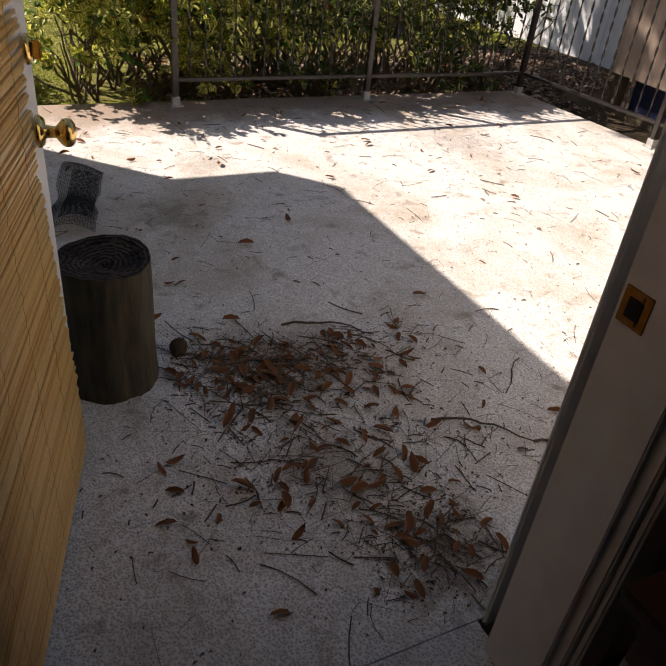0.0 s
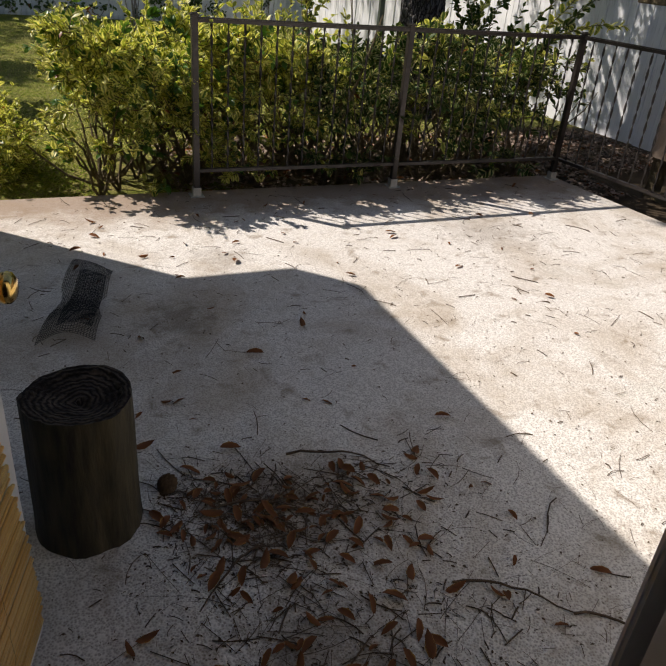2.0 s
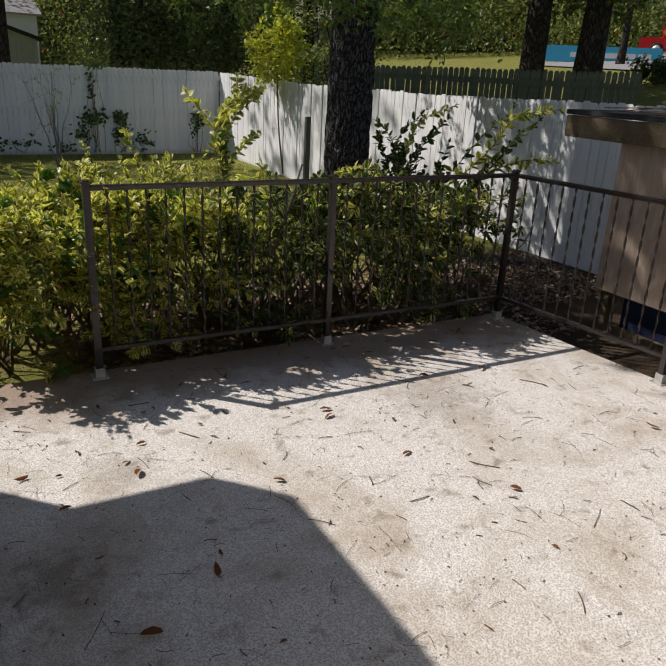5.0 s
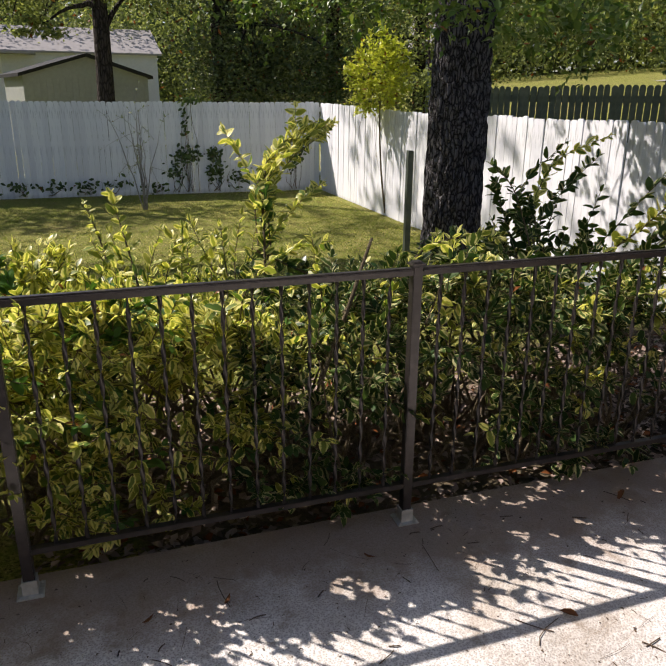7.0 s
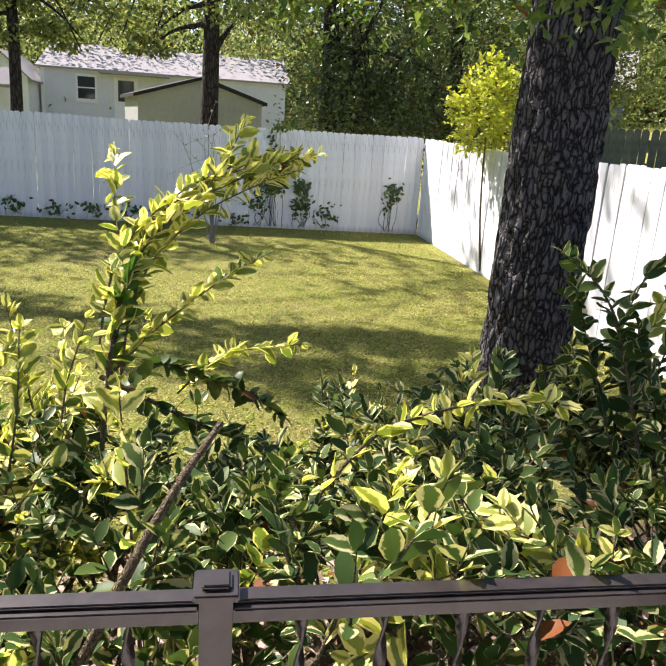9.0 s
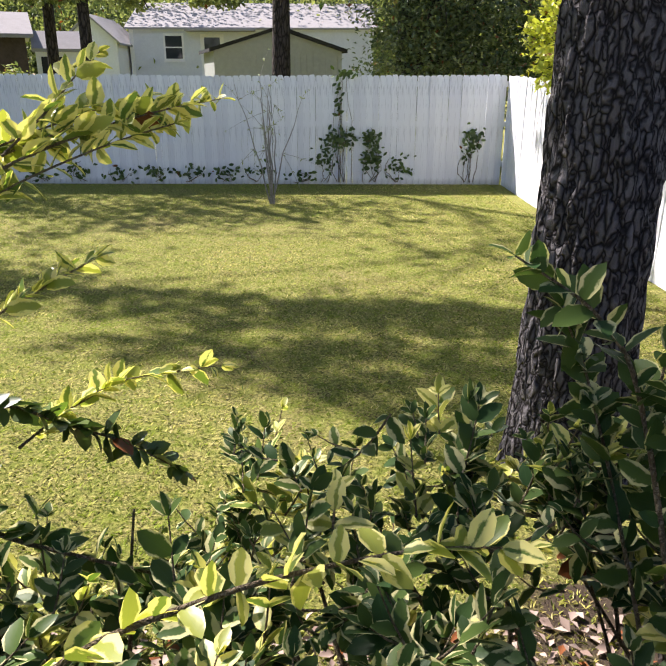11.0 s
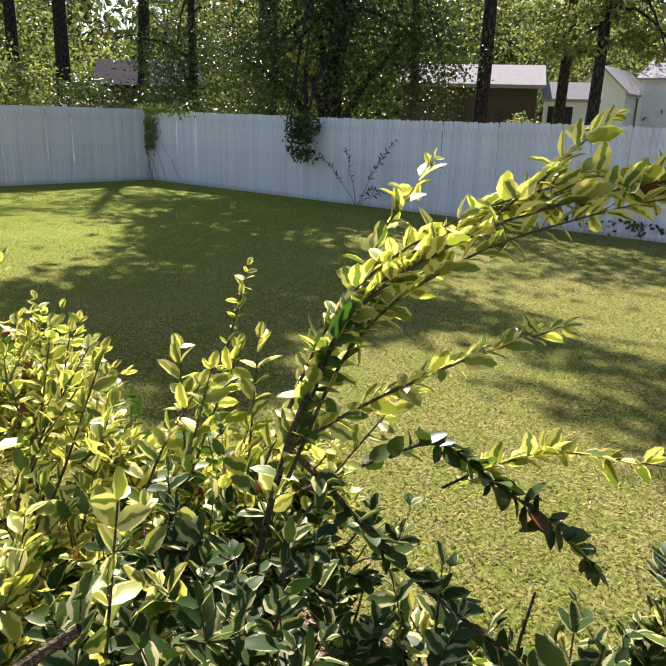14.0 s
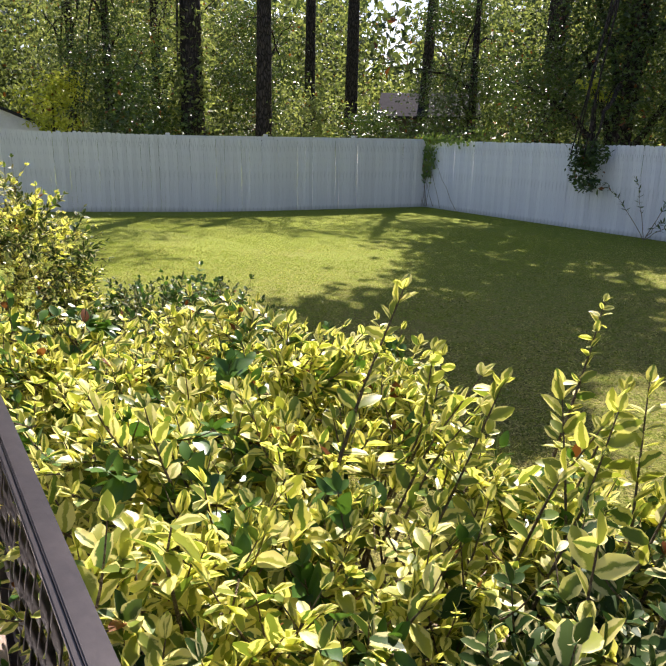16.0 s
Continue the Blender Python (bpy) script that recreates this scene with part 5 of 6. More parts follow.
limb_tree("shade_tree", "high sparse oak crown added out of view to dapple the lawn", (-6.3, 18.6, GZ), 14, 0.15, (0.3, -0.5), [((-7.6, 15.4, 10.5), (3.4, 2.2, 1.2), 620), ((-3.5, 15.0, 11.5), (3.0, 2.0, 1.3), 900), ((-5.0, 12.5, 12.5), (3.2, 2.0, 1.2), 420), ((-11.2, 13.4, 11.0), (1.4, 0.8, 0.4), 500), ((-7.7, 12.9, 11.0), (1.3, 0.7, 0.4), 480), ((-6.6, 11.3, 11.0), (1.2, 0.8, 0.4), 520), ((-6.2, 12.2, 11.0), (1.0, 0.6, 0.3), 380), ((-7.4, 12.0, 11.0), (1.6, 0.8, 0.4), 460), ((-10.4, 13.3, 11.0), (1.4, 0.7, 0.4), 400), ((-5.6, 11.0, 11.5), (1.3, 0.7, 0.4), 300)], 0.2, M_FARLEAF, limbs=11, limb_from=0.8)
limb_tree("street_tree", "dark trunk beside the street", (9.9, 9.2, float(ground_z(9.9, 9.2))), 11, 0.3, (0, 0), [((9.5, 10.0, 4.2), (2.4, 2.0, 1.2), 2400), ((9.0, 10.0, 7.0), (3.4, 3.0, 1.8), 2600)], 0.17, M_FARLEAF, limbs=12)
limb_tree("street_tree", "dark trunk beside the street", (10.8, 8.4, float(ground_z(10.8, 8.4))), 11, 0.33, (0.2, 0), [((12.0, 8.6, 4.0), (2.4, 2.0, 1.0), 2000), ((11.5, 8.4, 7.0), (3.0, 3.0, 1.8), 2200)], 0.17, M_DARKLEAF, limbs=12)
for cx, cy, cz, cr, n in ((21.0, 16.4, 6.0, (2.6, 2.2, 1.5), 2600), (25.5, 15.0, 6.2, (2.6, 2.2, 1.1), 2200), (32.0, 12.5, 6.4, (3.0, 2.6, 1.2), 2200)):
    limb_tree("street_tree", "round leafy street tree by the road", (cx, cy, float(ground_z(cx, cy))), cz + 0.5, 0.16, (0, 0), [((cx, cy, cz), cr, n)], 0.22, M_FARLEAF, limbs=7)


def bush_mass(label, c, r, n, leaf, mat):
    b = (c[0], c[1], GZ)
    limb_tree("bush", label, b, c[2], 0.06, (0, 0), [(c, r, n)], leaf, mat, limbs=6, limb_from=0.1, category="bush")


bush_mass("dark glossy bush behind the far fence", (-18.6, 13.2, 1.4), (1.6, 1.4, 1.1), 3200, 0.13, M_DARKLEAF)
bush_mass("silvery green bush behind the far fence", (-20.4, 11.6, 1.9), (1.5, 1.4, 1.4), 3000, 0.13, M_FARLEAF)
bush_mass("dark bush behind the fence corner", (-16.6, 15.0, 1.3), (1.5, 1.3, 1.1), 2600, 0.13, M_DARKLEAF)
bush_mass("pale yellow-green tree behind the far fence", (-24.5, 4.6, 2.6), (1.2, 1.0, 1.1), 1600, 0.16, M_LIMELEAF)
bush_mass("dark bush below the tall trunks", (-21.5, 6.6, 2.2), (1.6, 1.6, 2.2), 3200, 0.15, M_DARKLEAF)
bush_mass("lime branch of leaves in the dark tree", (-10.6, 13.6, 2.75), (0.45, 0.3, 0.35), 160, 0.13, M_LIMELEAF)
bush_mass("bush before the brown shed", (-6.9, 17.6, 1.3), (0.7, 0.6, 0.5), 500, 0.12, M_FARLEAF)


def woods_ring(label, mat, dist0, dist1, clumps, m, leaf, tops, spread):
    A, S = [], []
    for k in range(clumps):
        deg = rng.uniform(-75, 112)
        a = radians(deg)
        dist = rng.uniform(dist0, dist1)
        top = tops(deg)
        c = np.array((-dist * math.sin(a), dist * math.cos(a), rng.uniform(0.02, 1.0) * top))
        if c[0] > 7:
            c[2] += float(ground_z(c[0], c[1]))
        A.append(c + rng.normal(0, 1, (m, 3)) * np.array((spread, spread, spread * 0.7)))
        S.append(rng.uniform(0.6, 1.3, m) * leaf)
    A = np.concatenate(A)
    me = leaf_mesh("far_woods", A, rng.normal(0, 1, A.shape), rng.normal(0, 1, A.shape) + np.array((0, 0, 0.6)), np.concatenate(S), SIMPLE)
    tagged(part("far_woods", me, mat), label, "woods", kind="stuff")


def wood_top(deg):
    return 4.6 if 50 < deg < 56.5 else (6.0 if deg < -38 else (8.0 if deg < 22 else 10.5))


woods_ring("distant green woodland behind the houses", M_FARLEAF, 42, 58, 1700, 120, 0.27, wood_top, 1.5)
# backing ring added to close sky gaps, woodland shade put into darker leaves
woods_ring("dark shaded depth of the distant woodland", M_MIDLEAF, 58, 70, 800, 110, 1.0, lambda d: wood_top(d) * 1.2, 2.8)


def leafy_tree(label, x, y, h, r0, n, mat, leaf=0.13, wide=1.7, low=1.2):
    """A free-standing leafy tree whose crown comes well down."""
    cr = [((x + rng.normal(0, 0.5), y + rng.normal(0, 0.5), low + (h - low) * f_), (wide * w, wide * w, (h - low) * 0.2), int(n * w / 2.6)) for f_, w in ((0.1, 0.8), (0.4, 1.0), (0.75, 0.8))]
    limb_tree("tree", label, (x, y, GZ), h * 0.9, r0, (0.1, 0.1), cr, leaf, mat, limbs=9, limb_from=0.2)


for x, y, h, mt, lab in ((-25.0, 1.0, 9, M_FARLEAF, "grey-green leafy tree beyond the far fence"), (-27.0, 5.8, 10, M_FARLEAF, "tall leafy tree beyond the far fence"), (-23.8, 6.2, 8, M_DARKLEAF, "dark leafy tree beyond the far fence"), (-27.5, 9.0, 10, M_FARLEAF, "tall leafy tree beyond the far fence"), (-25.0, 12.4, 7, M_DARKLEAF, "dark leafy tree beside the trunks"), (-23.5, -2.5, 9, M_FARLEAF, "pale leafy tree beyond the far fence"), (-19.0, 17.5, 7, M_DARKLEAF, "dark leafy tree behind the corner"), (-15.0, 20.0, 9, M_FARLEAF, "leafy tree behind the corner"), (6.8, 14.5, 6, M_FARLEAF, "leafy tree behind the green fence"), (5.5, 17.5, 8, M_DARKLEAF, "dark leafy tree behind the green fence")):
    leafy_tree(lab, x, y, h, 0.2, 15000, mt, 0.1, 2.0)

# ---- neighbouring buildings ----
M_GREYSIDE = m_plain("light_grey_siding", (0.56, 0.57, 0.6), (0.66, 0.67, 0.7), 10, 0.7)
M_SHEDMETAL = m_plain("grey_green_metal_sheet", (0.33, 0.345, 0.32), (0.42, 0.435, 0.4), 8, 0.6, 0.1)
M_BROWNWALL = m_plain("dark_brown_weathered_board", (0.05, 0.033, 0.026), (0.1, 0.07, 0.055), 12, 0.85)
M_PALEROOF = m_plain("pale_weathered_roof", (0.27, 0.255, 0.245), (0.34, 0.325, 0.315), 40, 0.95, spec=0.1)
M_GLASS = Nodes("dark_window_glass", 0.06, spec=0.6).color((0.03, 0.035, 0.04)).m
M_BLUESIDE = m_plain("slate_blue_siding", (0.12, 0.17, 0.28), (0.17, 0.22, 0.34), 8, 0.7)


def building(name, label, at, yaw, w, d, eave, ridge, wall, roof, along=True, over=0.25, trim=None, siding=0.0, category="house"):
    """A gabled building. Local x runs along the front, y goes back; ridge along x when along, else along y."""
    b = thing(name, label, category, at)
    b.rotation_euler = (0, 0, radians(yaw))
    bm = bmesh.new()
    if along:
        prof = [(0, 0), (d, 0), (d, eave), (d / 2, ridge), (0, eave)]
        A = [bm.verts.new((0, y, z)) for y, z in prof]
        B = [bm.verts.new((w, y, z)) for y, z in prof]
    else:
        prof = [(0, 0), (w, 0), (w, eave), (w / 2, ridge), (0, eave)]
        A = [bm.verts.new((x, d, z)) for x, z in prof]
        B = [bm.verts.new((x, 0, z)) for x, z in prof]
    bm.faces.new(list(reversed(A)))
    bm.faces.new(B)
    for k in range(5):
        bm.faces.new((A[k], A[(k + 1) % 5], B[(k + 1) % 5], B[k]))
    bmesh.ops.recalc_face_normals(bm, faces=bm.faces)
    part("wall", bm, wall, b)
    t = 0.1
    rf = bmesh.new()
    half = (d if along else w) / 2
    sl = (ridge - eave) / half
    for sg in (-1, 1):
        pts = []
        for u, extra in ((half + over, -over * sl), (0.0, (ridge - eave))):
            pts.append((half + sg * u, eave + extra + 0.005))
        lo, hi = pts
        c8 = []
        for e in ((-over, 0), ((w if along else d) + over, 0)):
            for (q, z) in (lo, hi):
                for dz in (0, t):
                    c8.append((e[0], q, z + dz) if along else (q, e[0], z + dz))
        v = [rf.verts.new(c) for c in c8]
        for f4 in ((0, 2, 3, 1), (4, 5, 7, 6), (0, 1, 5, 4), (2, 6, 7, 3), (1, 3, 7, 5), (0, 4, 6, 2)):
            rf.faces.new([v[k] for k in f4])
    bmesh.ops.recalc_face_normals(rf, faces=rf.faces)
    part("roof", rf, roof, b)
    if siding:
        z = siding
        while z < eave:
            part("siding_board", box(0.0, w, -0.02, -0.003, z, z + siding * 0.86), wall, b)
            z += siding
    return b


def opening(parent, x, z, w, h, sashes=2, door=False):
    """A framed window or door on the front of a building."""
    o = part("door" if door else "window", box(x - 0.1, x + w + 0.1, -0.05, -0.021, z - 0.1, z + h + 0.1, 0.008), M_WHITE, parent, "white framed " + ("door" if door else "sash window"))
    if door:
        part("panel", box(x, x + w, -0.062, -0.051, z, z + h * 0.55), M_WHITE, o)
        part("pane", box(x + 0.1, x + w - 0.1, -0.064, -0.051, z + h * 0.58, z + h - 0.05), M_GLASS, o)
    else:
        for k in range(sashes):
            part("pane", box(x, x + w, -0.060 - 0.004 * k, -0.051, z + h * k / sashes + 0.03, z + h * (k + 1) / sashes - 0.03), M_GLASS, o)
        part("sill", box(x - 0.12, x + w + 0.12, -0.10, -0.051, z - 0.14, z - 0.101), M_WHITE, o)


sh = building("garden_shed", "grey-green metal garden shed with black roof edge", (-2.75, 21.7, GZ), 15, 3.85, 3.0, 2.42, 3.0, M_SHEDMETAL, M_TRIMDARK, along=False, over=0.14, category="shed")
for k in range(20):
    part("rib", box(0.1 + k * 0.19, 0.125 + k * 0.19, -0.014, -0.002, 0.0, 2.4), M_SHEDMETAL, sh)
ho = building("house", "light grey sided house with white window frames", (-9.6, 38.8, GZ), 2, 12.5, 8.0, 4.0, 5.4, M_GREYSIDE, M_PALEROOF, siding=0.2)
opening(ho, 1.75, 2.5, 0.85, 1.15)
opening(ho, 3.65, 1.0, 1.0, 2.6, door=True)
opening(ho, 8.4, 2.6, 1.2, 0.9)
part("corner_board", box(-0.06, 0.14, -0.05, -0.021, 0, 3.95), M_WHITE, ho)
part("porch_roof", box(2.9, 6.4, -1.0, -0.06, 3.82, 3.92), M_PALEROOF, ho)
building("house", "white gabled wing of the grey house", (-12.2, 36.5, GZ), 2, 2.5, 5.0, 3.3, 4.4, M_WHITE, M_PALEROOF, along=False)
br = building("shed", "low dark brown shed with pale weathered roof", (-13.1, 22.0, GZ), 24, 4.5, 3.4, 2.95, 3.6, M_BROWNWALL, M_PALEROOF, category="shed")
for k in range(11):
    part("board", box(0.02 + k * 0.41, 0.40 + k * 0.41, -0.025, -0.003, 0, 2.9), M_BROWNWALL, br)
part("gutter", box(-0.2, 4.7, -0.33, -0.26, 2.84, 2.92), M_PALEROOF, br)
ws = building("shed", "small pale shed with a dark open doorway", (-8.75, 23.9, GZ), 20, 1.7, 1.6, 2.5, 3.0, M_WHITE, M_PALEROOF, along=True, over=0.1, category="shed")
# black sheet on the closed wall stands for the opening's inner shade
part("doorway", box(0.15, 0.95, -0.02, -0.003, 0.0, 2.3), M_TRIMDARK, ws)
building("house", "far house with a dark slate roof", (-23.5, 17.0, GZ), 50, 3.6, 4.0, 2.7, 3.6, M_BROWNWALL, M_ROOF)
wh = building("house", "white gabled house beyond the far fence", (-26.0, -1.5, GZ), 84, 5.9, 6.0, 2.05, 3.3, M_WHITE, M_TRIMDARK, along=False)
opening(wh, 4.4, 1.2, 0.5, 0.6, 1)
bl = building("house", "slate blue house behind the green fence", (9.8, 21.2, float(ground_z(9.8, 21.2)) - 0.3), -28, 2.3, 5.0, 3.1, 4.4, M_BLUESIDE, M_PALEROOF)
opening(bl, 0.9, 1.2, 0.8, 1.25)

# ---- plywood lean-to beside the railing ----


def m_ply():
    k = Nodes("weathered_plywood", 0.8, spec=0.25)
    c = k.mix(k.noise(7, 6, 0.7, src=k.scaled((1, 4, 0.25))), (0.46, 0.36, 0.28), (0.22, 0.155, 0.11))
    worn = k.ramp(k.noise(9, 8, 0.75, src=k.scaled((1, 2.5, 0.5))), [(0.48, grey(0)), (0.62, grey(1))])
    z = k.n("ShaderNodeSeparateXYZ")
    k.ln(k.co, z.inputs[0])
    c = k.mix(k.math("MULTIPLY", worn, 0.75), c, (0.42, 0.36, 0.32))
    k.color(c)
    return k.bump(worn, 0.3, 0.004).m


M_PLY = m_ply()


def lean_to():
    L = thing("lean_to", "low weathered plywood lean-to with black tarred roof", "lean-to", (2.2, -1.2, -0.1))
    inv = Matrix.Translation((-2.2, 1.2, 0.1))
    bits = (("side_panel", box(2.15, 2.17, -2.75, -0.2, 0.22, 1.31), M_PLY, "weathered plywood panel"),
            ("end_panel", box(2.17, 3.2, -0.222, -0.2, 0.22, 1.31), M_PLY, ""),
            ("fascia", box(2.06, 2.1, -2.9, 0.26, 1.27, 1.42, 0.006), M_STEM, "split grey-brown fascia board"),
            ("roof_sheet", box(2.05, 3.3, -2.9, 0.26, 1.425, 1.46, 0.004), M_TRIMDARK, "black tarred roof with debris"),
            ("corner_post", box(2.175, 2.265, -0.315, -0.225, -0.1, 1.26, 0.004), M_STEM, ""),
            ("corner_post", box(2.19, 2.28, -2.74, -2.65, -0.1, 1.26, 0.004), M_STEM, ""),
            ("blue_tarp", box(2.3, 2.33, -2.7, -0.35, -0.1, 0.5, 0.01), m_plain("dark_blue_tarpaulin", (0.012, 0.018, 0.05), (0.025, 0.035, 0.085), 9, 0.5), "dark blue tarpaulin"),
            ("bottom_plate", box(2.14, 2.2, -2.7, -0.33, -0.1, -0.02), M_STEM, ""))
    for nm, bm, mt, lb in bits:
        part(nm, bm, mt, L, lb).matrix_parent_inverse = inv
    st = [(bent((rng.uniform(2.2, 3.1), rng.uniform(-2.8, 0.1), 1.465), (rng.uniform(2.2, 3.1), rng.uniform(-2.8, 0.1), 1.475), (0, 0, 0.02), 5, 0.01), [0.004] * 5) for _ in range(26)]
    tagged(part("roof_twigs", tubes("roof_twigs", st, 4), M_TWIG), "dry twigs lying on the lean-to roof", "twigs", kind="stuff")


lean_to()

# ---- street ----


def road_sheet():
    n = 24
    u = np.linspace(0, 1, n)
    a, b, c, d = (np.array(q, float) for q in ((14.5, 1.0), (44.0, 6.0), (40.0, 24.0), (19.5, 20.5)))
    P = np.array([[(a * (1 - i) + b * i) * (1 - j) + (d * (1 - i) + c * i) * j for j in u] for i in u])
    Z = ground_z(P[..., 0], P[..., 1]) + 0.05
    i, j = np.meshgrid(np.arange(n - 1), np.arange(n - 1), indexing="ij")
    q = np.stack([i * n + j, (i + 1) * n + j, (i + 1) * n + j + 1, i * n + j + 1], -1).reshape(-1)
    return raw_mesh("road", np.concatenate([P, Z[..., None]], -1).reshape(-1, 3), q, np.arange(0, len(q), 4))


def gz(x, y):
    return float(ground_z(x, y))


rd = part("road", road_sheet(), m_plain("sunlit_asphalt", (0.22, 0.22, 0.22), (0.32, 0.32, 0.32), 20, 0.9))
tagged(rd, "pale sunlit asphalt road beyond the gardens", "road", kind="structure")


def vehicle(name, label, at, yaw, L, W, H, cabin, mat, category="car"):
    """A parked vehicle: body, cabin, windows and four wheels. cabin: (start, end, base height)."""
    v = thing(name, label, category, at)
    v.rotation_euler = (0, 0, radians(yaw))
    part("body", box(0, L, 0, W, 0.28, cabin[2], 0.08), mat, v)
    part("cabin", box(cabin[0], cabin[1], 0.06, W - 0.06, cabin[2] - 0.02, H, 0.09), mat, v)
    part("side_window", box(cabin[0] + 0.18, cabin[1] - 0.18, 0.045, 0.06, cabin[2] + 0.06, H - 0.12), M_GLASS, v)
    for x in (0.18 * L, 0.82 * L):
        for y in (0.0, W - 0.2):
            wheel = part("wheel", turned(lathe([(0.30, 0), (0.33, 0.05), (0.33, 0.15), (0.30, 0.2)], 20), Matrix.Translation((x, y - 0.01, 0.33)) @ pose(0, 0, 0, -90, 0, 0)), M_TRIMDARK, v)
            part("rim", turned(lathe([(0.19, 0), (0.19, 0.01), (0.05, 0.02)], 14), Matrix.Translation((x, y - 0.012 if y == 0 else y + 0.2, 0.33)) @ pose(0, 0, 0, 90 if y == 0 else -90, 0, 0)), M_GALV, wheel)
    return v


vehicle("car", "red parked car across the street", (26.6, 20.4, gz(27, 20) + 0.06), -52, 4.3, 1.75, 1.45, (0.9, 3.5, 0.85), Nodes("red_car_paint", 0.25).color((0.45, 0.015, 0.02)).m)
vehicle("van", "white parked van across the street", (26.9, 17.3, gz(27.5, 16.5) + 0.06), -52, 4.8, 1.9, 1.9, (0.7, 4.7, 0.95), Nodes("white_car_paint", 0.3).color((0.75, 0.75, 0.75)).m)
sgn = thing("billboard", "turquoise roadside panel with white lettering bars", "sign", (21.2, 20.6, gz(22.5, 19) - 0.75))
sgn.rotation_euler = (0, 0, radians(-48))
part("panel", box(0, 4.6, 0, 0.1, 0.75, 1.4, 0.02), Nodes("turquoise_panel", 0.4).color((0.05, 0.38, 0.62)).m, sgn)
for k, (a, b_) in enumerate(((1.0, 1.45), (1.55, 1.9), (2.4, 2.9), (3.0, 3.6), (3.7, 4.2))):
    part("letter_bar", box(a, b_, -0.02, -0.002, 0.95, 1.15), M_WHITE, sgn)
for x in (0.4, 4.1):
    part("leg", box(x, x + 0.12, 0.02, 0.09, 0, 0.749), M_GALV, sgn)
ys = thing("road_sign", "yellow diamond road sign on a thin pole", "sign", (21.3, 14.4, gz(21.3, 14.4)))
part("pole", lathe([(0.03, 0), (0.03, 1.0)], 8), M_GALV, ys)
part("plate", turned(box(-0.32, 0.32, -0.012, 0.012, -0.32, 0.32, 0.01), Matrix.Translation((0, 0, 1.1)) @ pose(0, 0, -0.0, 0, 0, -45) @ pose(0, 0, 0, 0, 45, 0)), Nodes("yellow_sign", 0.4).color((0.75, 0.5, 0.02)).m, ys)
shrub("clipped_hedge", "dark clipped street hedge", (13.3, 8.4, gz(13.3, 8.4)), lambda: (np.array((13.3, 8.4, gz(13.3, 8.4) + 0.2)) + rng.uniform(-1, 1, 3) * np.array((0.6, 0.6, 0.22)), (0, 0, 1)), [(bent((13.3, 8.4, gz(13.3, 8.4) - 0.05), (13.3, 8.4, gz(13.3, 8.4) + 0.3), n=3), [0.02] * 3)], M_DARKLEAF, 0.1, SIMPLE, 200, category="hedge")

# ---- on the patio ----


def m_endgrain():
    k = Nodes("dark_weathered_end_grain", 0.8, spec=0.25)
    w = k.n("ShaderNodeTexWave")
    w.wave_type = "RINGS"
    w.rings_direction = "Z"
    w.inputs["Scale"].default_value = 22
    w.inputs["Distortion"].default_value = 5
    w.inputs["Detail"].default_value = 3
    w.inputs["Detail Scale"].default_value = 2.0
    k.ln(k.co, w.inputs[0])
    n = k.noise(18, 6, 0.7)
    c = k.mix(k.math("MULTIPLY", w.outputs["Fac"], k.ramp(n, [(0.35, grey(0)), (0.6, grey(1))])), (0.014, 0.009, 0.007), (0.12, 0.09, 0.07))
    k.color(c)
    return k.bump(k.math("ADD", w.outputs["Fac"], n), 0.7, 0.008).m


def stump():
    c = (-2.315, -2.70, 0.0)
    t = thing("stump", "dark weathered log stump standing on the patio", "stump", c)
    ns, nz, H, R = 72, 30, 0.42, 0.135
    co = np.zeros((nz, ns, 3))
    for i in range(nz):
        z = H * i / (nz - 1)
        for j in range(ns):
            a = 2 * math.pi * j / ns
            r = R * (1 + 0.06 * math.exp(-z * 14)) + 0.007 * noise.noise(Vector((math.cos(a) * 2, math.sin(a) * 2, z * 2))) + 0.004 * noise.noise(Vector((math.cos(a) * 9, math.sin(a) * 9, z * 3)))
            co[i, j] = (r * math.cos(a), r * math.sin(a), z + (0.006 * math.sin(2 * a) if i == nz - 1 else 0))
    i, j = np.meshgrid(np.arange(nz - 1), np.arange(ns), indexing="ij")
    q = np.stack([i * ns + j, i * ns + (j + 1) % ns, (i + 1) * ns + (j + 1) % ns, (i + 1) * ns + j], -1).reshape(-1)
    bark = m_plain("dark_stripped_log", (0.008, 0.006, 0.004), (0.105, 0.085, 0.045), 9, 0.75, 0, 1.0, stretch=(6, 6, 0.9))
    part("bark", raw_mesh("bark", co.reshape(-1, 3), q, np.arange(0, len(q), 4)), bark, t, "dark streaked bark side")
    top = bmesh.new()
    rings = []
    for k in range(14):
        f_ = k / 13
        ring = []
        for j2 in range(ns):
            v = co[nz - 1, j2]
            h = -0.028 * (1 - f_) ** 0.7 * (1 if f_ < 0.8 else 0) - 0.004 * noise.noise(Vector((v[0] * f_ * 60, v[1] * f_ * 60, 0)))
            ring.append(top.verts.new((v[0] * max(f_, 0.02), v[1] * max(f_, 0.02), v[2] + (h if k < 13 else 0))))
        rings.append(ring)
    for a, b2 in zip(rings, rings[1:]):
        for j2 in range(ns):
            top.faces.new((a[j2], a[(j2 + 1) % ns], b2[(j2 + 1) % ns], b2[j2]))
    top.faces.new(rings[0])
    part("cut_top", top, m_endgrain(), t, "sunken ringed cut top")


stump()


